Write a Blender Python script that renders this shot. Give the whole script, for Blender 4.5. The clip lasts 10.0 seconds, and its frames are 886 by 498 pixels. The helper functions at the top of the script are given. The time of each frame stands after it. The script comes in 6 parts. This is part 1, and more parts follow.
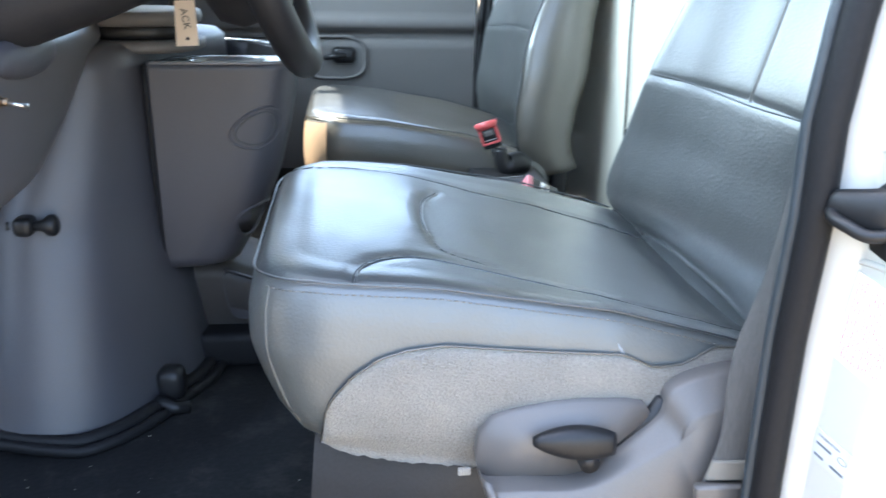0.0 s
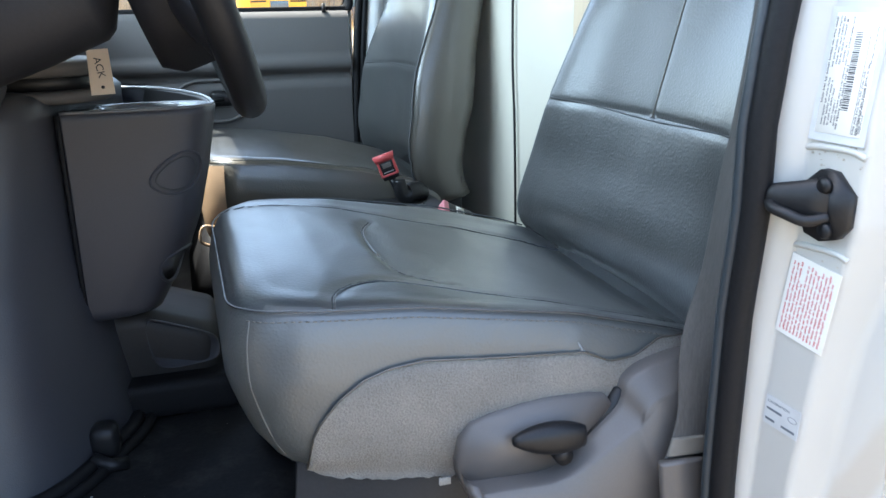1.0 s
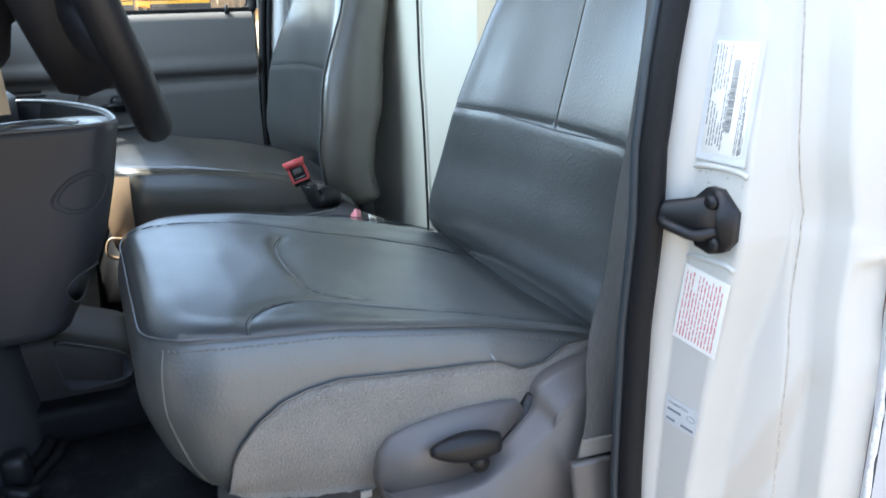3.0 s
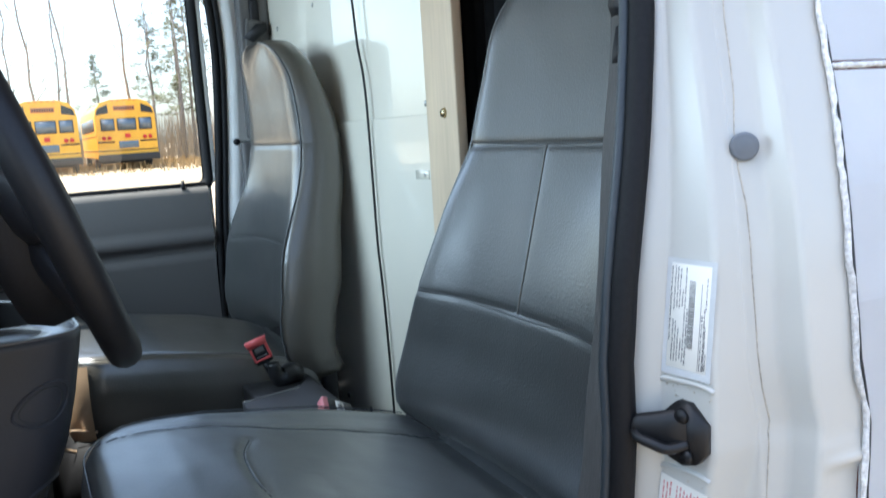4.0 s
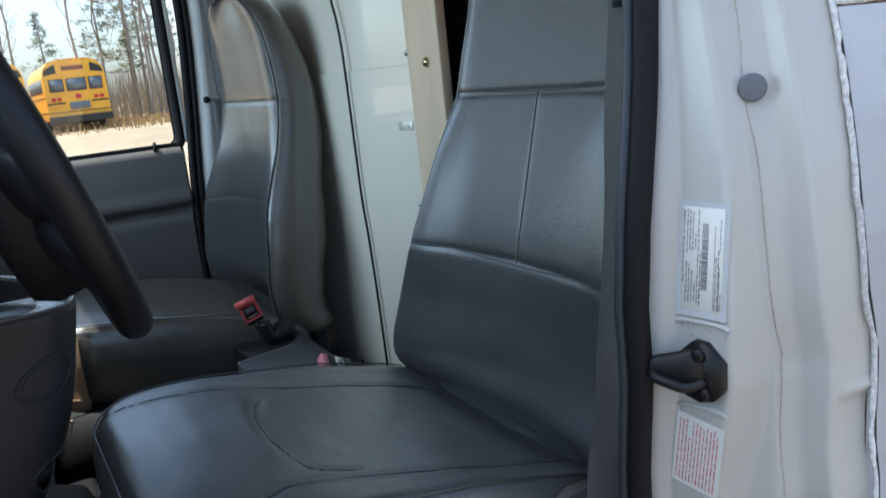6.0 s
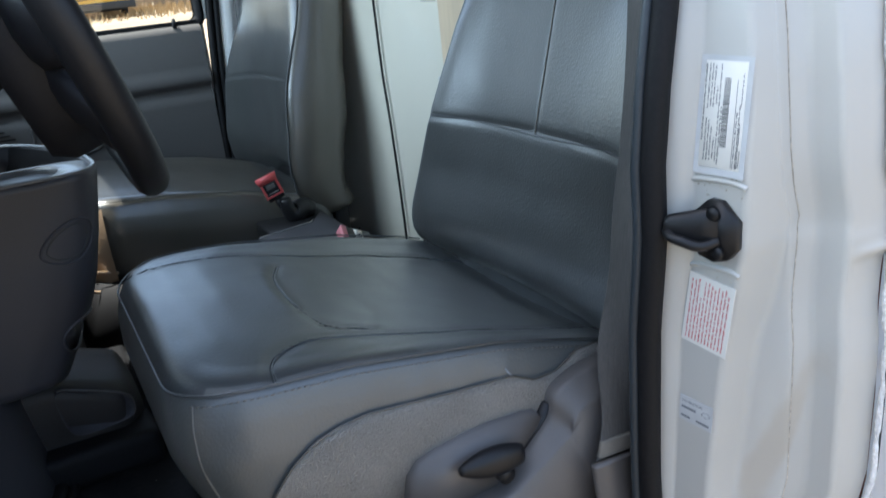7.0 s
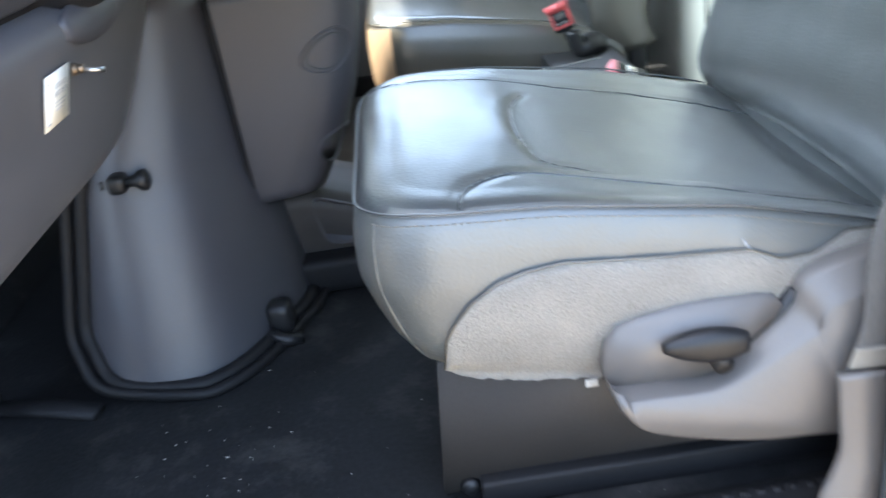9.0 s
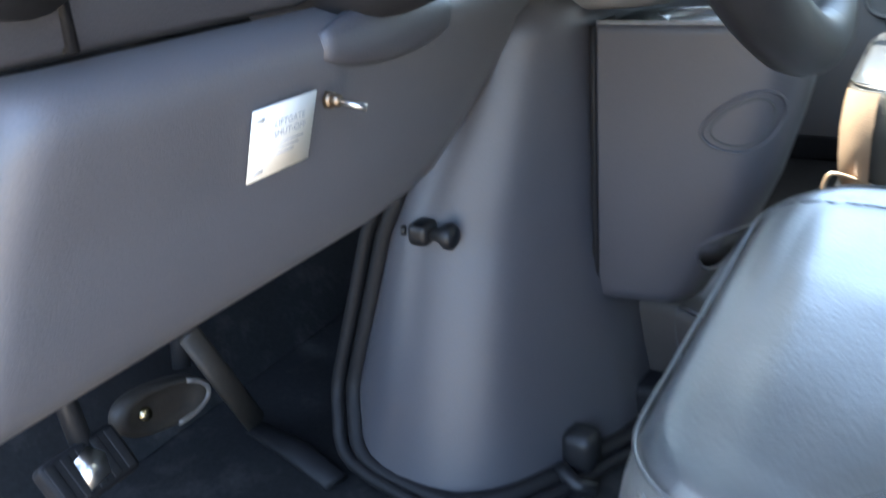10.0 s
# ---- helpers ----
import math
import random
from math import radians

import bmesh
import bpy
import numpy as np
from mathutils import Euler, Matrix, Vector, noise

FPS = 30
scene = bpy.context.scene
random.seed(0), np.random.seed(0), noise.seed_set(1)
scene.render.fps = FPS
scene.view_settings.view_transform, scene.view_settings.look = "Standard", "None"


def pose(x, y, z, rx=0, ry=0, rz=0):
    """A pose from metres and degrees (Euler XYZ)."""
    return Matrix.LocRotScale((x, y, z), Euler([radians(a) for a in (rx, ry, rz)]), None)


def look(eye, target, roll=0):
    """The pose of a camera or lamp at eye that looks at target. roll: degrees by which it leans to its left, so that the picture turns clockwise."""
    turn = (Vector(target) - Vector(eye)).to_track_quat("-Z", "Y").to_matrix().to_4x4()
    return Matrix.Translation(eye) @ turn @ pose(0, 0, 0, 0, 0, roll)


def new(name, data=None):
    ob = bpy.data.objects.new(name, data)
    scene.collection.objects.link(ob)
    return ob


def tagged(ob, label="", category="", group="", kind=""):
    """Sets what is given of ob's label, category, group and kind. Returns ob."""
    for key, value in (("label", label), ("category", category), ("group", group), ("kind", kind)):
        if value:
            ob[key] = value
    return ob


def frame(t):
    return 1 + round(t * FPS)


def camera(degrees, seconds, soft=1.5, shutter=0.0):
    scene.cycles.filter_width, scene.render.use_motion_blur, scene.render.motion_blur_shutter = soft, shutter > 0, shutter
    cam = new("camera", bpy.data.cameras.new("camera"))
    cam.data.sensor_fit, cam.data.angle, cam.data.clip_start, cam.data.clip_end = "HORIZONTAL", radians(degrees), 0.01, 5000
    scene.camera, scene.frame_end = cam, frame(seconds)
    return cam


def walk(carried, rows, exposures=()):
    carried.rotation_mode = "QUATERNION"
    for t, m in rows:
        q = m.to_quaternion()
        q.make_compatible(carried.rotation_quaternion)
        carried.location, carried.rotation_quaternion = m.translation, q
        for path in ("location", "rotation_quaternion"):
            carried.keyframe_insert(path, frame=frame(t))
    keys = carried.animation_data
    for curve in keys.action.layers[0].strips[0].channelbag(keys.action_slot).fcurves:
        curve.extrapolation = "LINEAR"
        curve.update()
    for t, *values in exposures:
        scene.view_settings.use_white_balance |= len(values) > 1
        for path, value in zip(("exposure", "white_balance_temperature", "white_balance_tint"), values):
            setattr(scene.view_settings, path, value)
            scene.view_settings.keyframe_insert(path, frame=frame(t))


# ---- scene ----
from mathutils.bvhtree import BVHTree

cam = camera(56.1, 10.0, soft=1.5, shutter=0.35)
PATH = [
    (0, (-0.106, -0.878, 0.613), (0.113, 1.002, -0.032), 0.9),
    (0.2, (-0.132, -0.885, 0.614), (0.231, 0.981, -0.007), 1.0),
    (0.5, (-0.167, -0.888, 0.616), (0.328, 0.965, 0.05), 0.1),
    (1, (-0.213, -0.902, 0.613), (0.349, 0.932, 0.049), -1.0),
    (1.5, (-0.218, -0.943, 0.625), (0.359, 0.855, -0.034), -1.6),
    (2, (-0.223, -0.935, 0.619), (0.396, 0.848, -0.042), -1.1),
    (3.5, (-0.207, -0.901, 0.689), (0.624, 0.854, 0.212), -2.4),
    (3.7, (-0.215, -0.898, 0.711), (0.65, 0.859, 0.305), -2.9),
    (4, (-0.222, -0.905, 0.726), (0.666, 0.862, 0.431), -3.6),
    (4.5, (-0.233, -0.91, 0.738), (0.681, 0.864, 0.6), -3.1),
    (4.8, (-0.239, -0.912, 0.739), (0.692, 0.855, 0.624), -3.3),
    (5, (-0.221, -0.901, 0.742), (0.719, 0.858, 0.593), -4.5),
    (6.5, (-0.27, -0.885, 0.726), (0.644, 0.807, 0.175), -5.8),
    (6.8, (-0.26, -0.887, 0.709), (0.61, 0.808, 0.1), -5.7),
    (7, (-0.255, -0.894, 0.702), (0.578, 0.8, 0.042), -6.1),
    (7.5, (-0.257, -0.906, 0.684), (0.462, 0.792, -0.09), -6.7),
    (8, (-0.239, -0.904, 0.678), (0.342, 0.805, -0.184), -8.8),
    (8.5, (-0.204, -0.897, 0.666), (0.241, 0.833, -0.233), -9.5),
    (9, (-0.13, -0.839, 0.633), (-0.109, 0.954, -0.254), -8.5),
    (9.3, (-0.075, -0.754, 0.612), (-0.436, 1.041, -0.192), -3.3),
    (9.5, (-0.048, -0.668, 0.591), (-0.685, 1.06, -0.187), -2.3),
    (9.7, (-0.063, -0.595, 0.59), (-0.866, 1.057, -0.201), -3.7),
    (10, (-0.091, -0.497, 0.603), (-1.053, 1.076, -0.172), -4.4),
]
EXPOSURE = [(t, e, k, 7) for t, e, k in ((0.0, 3.4, 5850), (0.5, 2.92, 5850), (1.0, 2.5, 5850), (2.0, 2.5, 5850), (3.5, 2.2, 5800), (4.5, 1.42, 5750), (5.0, 1.17, 5700), (6.5, 1.2, 5750), (7.0, 1.65, 5800), (7.5, 2.15, 5850), (8.0, 2.55, 5850), (8.5, 3.05, 5850), (9.0, 3.55, 6150), (9.5, 3.62, 5900), (10.0, 3.72, 5650))]
walk(cam, [(t, look(e, g, r)) for t, e, g, r in PATH], EXPOSURE)

# ---- light: clear winter day, high sun ahead and to the passenger side; the driver side lies in shade ----
SUN_TO = Vector((-0.36, 0.20, 0.91)).normalized()
world = bpy.data.worlds.new("sky")
scene.world = world
world.use_nodes = True
wn = world.node_tree.nodes
wl = world.node_tree.links
sky = wn.new("ShaderNodeTexSky")
sky.sky_type = "NISHITA"
sky.sun_disc = False
sky.sun_elevation = math.asin(SUN_TO.z)
sky.sun_rotation = math.atan2(SUN_TO.x, SUN_TO.y)
sky.dust_density = 3.0
pale = wn.new("ShaderNodeHueSaturation")
pale.inputs["Saturation"].default_value = 0.86
pale.inputs["Value"].default_value = 1.12
wl.new(sky.outputs[0], pale.inputs["Color"])
wl.new(pale.outputs[0], wn["Background"].inputs[0])
wn["Background"].inputs[1].default_value = 0.15
sun = new("sun", bpy.data.lights.new("sun", "SUN"))
sun.data.energy = 4.2
sun.data.angle = radians(0.55)
sun.data.color = (1.0, 0.91, 0.77)
sun.matrix_world = look(SUN_TO * 30, (0, 0, 0))
# the bright sky ahead of the truck, in the windscreen's opening
ahead = new("windscreen_sky", bpy.data.lights.new("windscreen_sky", "AREA"))
ahead.data.shape = "RECTANGLE"
ahead.data.size, ahead.data.size_y = 1.40, 0.62
ahead.data.energy = 10.5
ahead.data.color = (0.72, 0.89, 1.0)
ahead.matrix_world = look((-0.92, 0.54, 1.13), (0.1, 0.50, 0.30))


# ---- materials ----
def material(name, color, rough=0.5, metal=0.0, grain=40.0, vary=0.15, bump=0.15, size=0.002, stain=3.0, coat=0.0, spec=0.5, streak=None):
    """Principled surface with colour variation at two scales and a fine relief."""
    m = bpy.data.materials.new(name)
    m.use_nodes = True
    nt = m.node_tree
    n, l = nt.nodes, nt.links
    b = n["Principled BSDF"]
    b.inputs["Roughness"].default_value = rough
    b.inputs["Metallic"].default_value = metal
    b.inputs["Coat Weight"].default_value = coat
    b.inputs["Specular IOR Level"].default_value = spec
    tc = n.new("ShaderNodeTexCoord")
    src = tc.outputs["Object"]
    if streak:
        mp = n.new("ShaderNodeMapping")
        mp.inputs["Scale"].default_value = streak
        l.new(src, mp.inputs[0])
        src = mp.outputs[0]
    big = n.new("ShaderNodeTexNoise")
    big.inputs["Scale"].default_value = stain
    big.inputs["Detail"].default_value = 5
    fine = n.new("ShaderNodeTexNoise")
    fine.inputs["Scale"].default_value = grain
    fine.inputs["Detail"].default_value = 4
    l.new(src, big.inputs[0])
    l.new(src, fine.inputs[0])
    add = n.new("ShaderNodeMath")
    add.operation = "ADD"
    l.new(big.outputs[0], add.inputs[0])
    l.new(fine.outputs[0], add.inputs[1])
    ramp = n.new("ShaderNodeMapRange")
    ramp.inputs[1].default_value, ramp.inputs[2].default_value = 0.6, 1.4
    l.new(add.outputs[0], ramp.inputs[0])
    mix = n.new("ShaderNodeMix")
    mix.data_type = "RGBA"
    mix.inputs[6].default_value = (*[c * (1 - vary) for c in color], 1)
    mix.inputs[7].default_value = (*[min(1, c * (1 + vary)) for c in color], 1)
    l.new(ramp.outputs[0], mix.inputs[0])
    l.new(mix.outputs[2], b.inputs["Base Color"])
    rr = n.new("ShaderNodeMapRange")
    rr.inputs[3].default_value, rr.inputs[4].default_value = max(0.02, rough - 0.08), min(1, rough + 0.1)
    l.new(big.outputs[0], rr.inputs[0])
    l.new(rr.outputs[0], b.inputs["Roughness"])
    if bump:
        bp = n.new("ShaderNodeBump")
        bp.inputs["Strength"].default_value = bump
        bp.inputs["Distance"].default_value = size
        l.new(fine.outputs[0], bp.inputs["Height"])
        l.new(bp.outputs[0], b.inputs["Normal"])
    return m


def leather(name, color, rough, wave=0.16, pebble=0.45, gloss=0.25):
    """Grained vinyl: pebbled cells, patches of short wrinkles and soft waves."""
    m = material(name, color, rough, grain=9, vary=0.10, bump=0.0, stain=5)
    n, l = m.node_tree.nodes, m.node_tree.links
    b = n["Principled BSDF"]
    tc = n.new("ShaderNodeTexCoord")
    vor = n.new("ShaderNodeTexVoronoi")
    vor.feature = "SMOOTH_F1"
    vor.inputs["Scale"].default_value = 380
    wav = n.new("ShaderNodeTexNoise")
    wav.inputs["Scale"].default_value = 11
    wav.inputs["Detail"].default_value = 1.5
    crease = n.new("ShaderNodeTexNoise")
    crease.inputs["Scale"].default_value = 290
    crease.inputs["Detail"].default_value = 3
    crease.inputs["Distortion"].default_value = 0.4
    where = n.new("ShaderNodeTexNoise")
    where.inputs["Scale"].default_value = 7
    for t in (vor, wav, crease, where):
        l.new(tc.outputs["Object"], t.inputs["Vector"])
    mask = n.new("ShaderNodeMapRange")
    mask.inputs[1].default_value, mask.inputs[2].default_value = 0.25, 0.80
    mask.inputs[3].default_value, mask.inputs[4].default_value = 0.15, 0.45
    l.new(where.outputs[0], mask.inputs[0])
    b1, b2, b3 = (n.new("ShaderNodeBump") for _ in range(3))
    b1.inputs["Strength"].default_value, b1.inputs["Distance"].default_value = pebble, 0.0007
    b2.inputs["Strength"].default_value, b2.inputs["Distance"].default_value = wave * 1.5, 0.006
    b3.inputs["Distance"].default_value = 0.0006
    l.new(mask.outputs[0], b3.inputs["Strength"])
    l.new(vor.outputs["Distance"], b1.inputs["Height"])
    l.new(wav.outputs[0], b2.inputs["Height"])
    l.new(crease.outputs[0], b3.inputs["Height"])
    l.new(b1.outputs[0], b3.inputs["Normal"])
    l.new(b3.outputs[0], b2.inputs["Normal"])
    l.new(b2.outputs[0], b.inputs["Normal"])
    b.inputs["Coat Weight"].default_value = 1.0
    b.inputs["Coat Roughness"].default_value = gloss
    b4, b5 = (n.new("ShaderNodeBump") for _ in range(2))
    b4.inputs["Strength"].default_value, b4.inputs["Distance"].default_value = 0.24, 0.0006
    b5.inputs["Strength"].default_value, b5.inputs["Distance"].default_value = wave, 0.005
    l.new(crease.outputs[0], b4.inputs["Height"])
    l.new(wav.outputs[0], b5.inputs["Height"])
    l.new(b4.outputs[0], b5.inputs["Normal"])
    l.new(b5.outputs[0], b.inputs["Coat Normal"])
    return m


VINYL = leather("grey_vinyl", (0.044, 0.046, 0.045), 0.32)
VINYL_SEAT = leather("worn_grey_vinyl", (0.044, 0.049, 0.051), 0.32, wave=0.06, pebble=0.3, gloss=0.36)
# lighter copy of the seat vinyl, for the light on the cushion's side
VINYL_LIT = leather("lit_grey_vinyl", (0.088, 0.094, 0.091), 0.38, gloss=0.42)
# grey vinyl tinted with the warm light that falls on the seat sides
VINYL_WARM_LIT = leather("warm_lit_vinyl", (0.085, 0.078, 0.064), 0.34)
# warm sunlight on the passenger cushion's front, put into the colour
SUNLIT_TAN = leather("sunlit_tan_vinyl", (0.36, 0.25, 0.155), 0.45)
SEAM = material("seam_dark", (0.045, 0.048, 0.05), 0.6)
PIPING = material("piping", (0.24, 0.25, 0.25), 0.4)
STITCH = material("stitch_thread", (0.17, 0.155, 0.13), 0.7)
CARPET = material("seat_carpet", (0.43, 0.41, 0.37), 0.95, grain=520, vary=0.28, bump=0.8, size=0.003, stain=14, spec=0.1)
TRIM = material("taupe_plastic", (0.112, 0.103, 0.096), 0.40, grain=700, vary=0.08, bump=0.25, size=0.0005)
# rim and tray tone, lightened for the sky they reflect
RIMGREY = material("pale_rim_plastic", (0.15, 0.152, 0.155), 0.25, grain=500, vary=0.12, bump=0.2, size=0.0005)
TRIM_DARK = material("grey_plastic", (0.050, 0.050, 0.057), 0.42, grain=650, vary=0.12, bump=0.35, size=0.0006, stain=5)
KNEE = material("knee_panel_plastic", (0.080, 0.078, 0.084), 0.42, grain=650, vary=0.12, bump=0.35, size=0.0006, stain=5)
DARKBASE = material("dark_base", (0.030, 0.028, 0.027), 0.6, grain=300, vary=0.2, bump=0.3, size=0.0008, stain=8)
PANEL = material("door_panel_plastic", (0.088, 0.084, 0.082), 0.55, grain=500, vary=0.08, bump=0.3, size=0.0006)
BLACK = material("black_plastic", (0.011, 0.011, 0.012), 0.42, grain=300, vary=0.3, bump=0.1, size=0.0005, spec=0.35)
HUBBLACK = material("matt_black_pad", (0.015, 0.015, 0.017), 0.55, grain=300, vary=0.3, bump=0.15, size=0.0005, spec=0.35)
RUBBER = material("black_rubber", (0.0085, 0.0085, 0.0095), 0.6, grain=250, vary=0.3, bump=0.2, size=0.0005, spec=0.22)
# bead colour holds the blue sheen seen on the seal's inner lip
SEALBEAD = material("blue_sheen_rubber", (0.026, 0.034, 0.041), 0.45, grain=200, vary=0.15, bump=0.1, size=0.0004)
MAT = material("floor_rubber", (0.0095, 0.010, 0.011), 0.7, grain=160, vary=0.5, bump=0.5, size=0.001, stain=9, spec=0.25)
nt = MAT.node_tree
dust = nt.nodes.new("ShaderNodeTexNoise")
dust.inputs["Scale"].default_value, dust.inputs["Detail"].default_value = 13, 9
dust.inputs["Roughness"].default_value = 0.72
spread = nt.nodes.new("ShaderNodeMapRange")
spread.inputs[1].default_value, spread.inputs[2].default_value, spread.inputs[4].default_value = 0.52, 0.80, 0.55
over = nt.nodes.new("ShaderNodeMix")
over.data_type = "RGBA"
over.inputs[7].default_value = (0.075, 0.072, 0.068, 1)
nt.links.new(nt.nodes["Texture Coordinate"].outputs["Object"], dust.inputs["Vector"])
nt.links.new(dust.outputs[0], spread.inputs[0])
nt.links.new(spread.outputs[0], over.inputs[0])
nt.links.new(nt.nodes["Principled BSDF"].inputs["Base Color"].links[0].from_socket, over.inputs[6])
nt.links.new(over.outputs[2], nt.nodes["Principled BSDF"].inputs["Base Color"])
BELT = material("belt_webbing", (0.085, 0.081, 0.076), 0.8, grain=60, vary=0.3, bump=0.4, size=0.0006, streak=(9, 9, 0.6))
WHITE = material("white_paint", (0.80, 0.81, 0.80), 0.28, grain=30, vary=0.03, bump=0.03, size=0.0008, coat=0.4)
JAMBPAINT = material("pillar_paint", (0.50, 0.49, 0.45), 0.28, grain=26, vary=0.010, bump=0.0, stain=1.5, coat=0.0)
nt = JAMBPAINT.node_tree
place = nt.nodes.new("ShaderNodeMapping")
place.vector_type = "TEXTURE"
place.inputs["Location"].default_value = (0.302, -0.42, 0.240)
place.inputs["Rotation"].default_value = (0, radians(9), 0)
place.inputs["Scale"].default_value = (0.010, 0.2, 0.105)
edge = nt.nodes.new("ShaderNodeTexNoise")
edge.inputs["Scale"].default_value, edge.inputs["Detail"].default_value = 24, 5
away = nt.nodes.new("ShaderNodeVectorMath")
away.operation = "LENGTH"
sum_ = nt.nodes.new("ShaderNodeMath")
fade = nt.nodes.new("ShaderNodeMapRange")
fade.interpolation_type = "SMOOTHSTEP"
for i, v in ((1, 1.65), (2, 1.05), (3, 0.0), (4, 0.36)):
    fade.inputs[i].default_value = v
grime = nt.nodes.new("ShaderNodeMix")
grime.data_type = "RGBA"
grime.inputs[7].default_value = (0.40, 0.33, 0.235, 1)
src = nt.nodes["Texture Coordinate"].outputs["Object"]
nt.links.new(src, place.inputs[0])
nt.links.new(src, edge.inputs["Vector"])
nt.links.new(place.outputs[0], away.inputs[0])
nt.links.new(away.outputs["Value"], sum_.inputs[0])
nt.links.new(edge.outputs[0], sum_.inputs[1])
nt.links.new(sum_.outputs[0], fade.inputs[0])
nt.links.new(fade.outputs[0], grime.inputs[0])
nt.links.new(nt.nodes["Principled BSDF"].inputs["Base Color"].links[0].from_socket, grime.inputs[6])
nt.links.new(grime.outputs[2], nt.nodes["Principled BSDF"].inputs["Base Color"])
CAULK_DARK = material("dirty_sealer", (0.46, 0.42, 0.35), 0.9, grain=200, vary=0.6, bump=0.5)
CREAM = material("cream_wall_paint", (0.70, 0.66, 0.55), 0.30, grain=4, vary=0.03, bump=0.05, size=0.004, stain=2, coat=1.0)
BOXSKIN = material("box_skin", (0.87, 0.88, 0.89), 0.35, grain=14, vary=0.04, bump=0.08, size=0.002)
CAULK = material("cracked_caulk", (0.70, 0.68, 0.65), 0.9, grain=220, vary=0.5, bump=1.0, size=0.003)
STRIPWOOD = material("tan_trim_strip", (0.56, 0.44, 0.30), 0.5, grain=22, vary=0.12, bump=0.15, size=0.0008, streak=(6, 6, 0.5))
PLYWOOD = material("stained_plywood", (0.20, 0.060, 0.030), 0.45, grain=12, vary=0.4, bump=0.25, size=0.001, stain=3, streak=(1, 5, 0.7))
CLOTH = material("black_curtain", (0.012, 0.012, 0.013), 0.95, grain=120, bump=0.3)
LINER = material("headliner", (0.33, 0.255, 0.18), 0.95, grain=220, vary=0.08, bump=0.4, size=0.0008, spec=0.1)
STEEL = material("steel", (0.55, 0.54, 0.52), 0.3, metal=1.0, grain=90, bump=0.05)
AGED = material("aged_brass", (0.26, 0.20, 0.14), 0.45, metal=1.0, bump=0.1)
WORNRUBBER = material("worn_brown_rubber", (0.020, 0.016, 0.012), 0.6, grain=120, vary=0.4, bump=0.3, size=0.001)
BRASS = material("brass_hub", (0.60, 0.50, 0.30), 0.25, metal=1.0, bump=0.0)
RED = material("red_button", (0.50, 0.075, 0.075), 0.4)
RED_FADED = material("faded_red", (0.62, 0.20, 0.22), 0.45)
PAPER = material("paper", (0.78, 0.76, 0.70), 0.7, grain=60, vary=0.04, bump=0.05)
TAGPAPER = material("manila_tag", (0.72, 0.60, 0.46), 0.75, grain=50, vary=0.06, bump=0.05)
INK = material("ink", (0.03, 0.03, 0.035), 0.7, bump=0)
FAINT = material("faint_print", (0.52, 0.52, 0.53), 0.7, bump=0)
FADED = material("faded_print", (0.34, 0.34, 0.35), 0.7, bump=0)
REDINK = material("red_ink", (0.60, 0.10, 0.10), 0.7, bump=0)
FILM = material("clear_film", (0.58, 0.59, 0.59), 0.25, bump=0)
PRINT = material("label_print", (0.05, 0.05, 0.06), 0.7, bump=0)
PLUG = material("grey_plug", (0.13, 0.145, 0.165), 0.45, bump=0.05)
BUSYELLOW = material("bus_yellow", (0.82, 0.42, 0.03), 0.35, grain=3, vary=0.06, bump=0)
BUSBLACK = material("bus_black", (0.02, 0.02, 0.02), 0.5, bump=0)
BUSRED = material("bus_lamp_red", (0.55, 0.03, 0.02), 0.3, bump=0)
BUSSIGN = material("bus_sign", (0.50, 0.17, 0.05), 0.5, bump=0)
BUSAMBER = material("bus_lamp_amber", (0.65, 0.22, 0.02), 0.3, bump=0)
DARKGLASS = material("bus_glass", (0.09, 0.12, 0.15), 0.10, bump=0, spec=1.0)
GROUND = material("dry_ground", (0.31, 0.245, 0.17), 0.95, grain=6, vary=0.35, bump=0.8, size=0.05, stain=0.25, spec=0.1)
DRYGRASS = material("dry_grass", (0.40, 0.27, 0.13), 0.9, grain=5, vary=0.35, bump=0, spec=0.1)
BARK = material("bark", (0.25, 0.22, 0.19), 0.95, grain=9, vary=0.4, bump=0.6, size=0.02, streak=(4, 4, 0.6))
NEEDLES = material("pine_needles", (0.13, 0.125, 0.065), 0.8, grain=3, vary=0.4, bump=0, spec=0.2)
TWIGS = material("far_twigs", (0.32, 0.25, 0.17), 0.95, grain=2, vary=0.4, bump=0, spec=0.1)


def glass_material(name, tint):
    m = bpy.data.materials.new(name)
    m.use_nodes = True
    n, l = m.node_tree.nodes, m.node_tree.links
    tr = n.new("ShaderNodeBsdfTransparent")
    tr.inputs[0].default_value = (*tint, 1)
    gl = n.new("ShaderNodeBsdfGlossy")
    gl.inputs["Roughness"].default_value = 0.02
    mix = n.new("ShaderNodeMixShader")
    fr = n.new("ShaderNodeFresnel")
    fr.inputs[0].default_value = 1.45
    l.new(fr.outputs[0], mix.inputs[0])
    l.new(tr.outputs[0], mix.inputs[1])
    l.new(gl.outputs[0], mix.inputs[2])
    l.new(mix.outputs[0], n["Material Output"].inputs[0])
    return m


GLASS = glass_material("window_glass", (0.94, 0.96, 0.95))


# ---- mesh helpers ----
def link(name, bm, mat, parent=None, label="", smooth=True):
    me = bpy.data.meshes.new(name)
    bmesh.ops.recalc_face_normals(bm, faces=bm.faces)
    bm.to_mesh(me)
    bm.free()
    me.materials.append(mat)
    if smooth:
        for p in me.polygons:
            p.use_smooth = True
    ob = new(name, me)
    if parent:
        ob.parent = parent
        if label:
            ob["label"] = label
    return ob


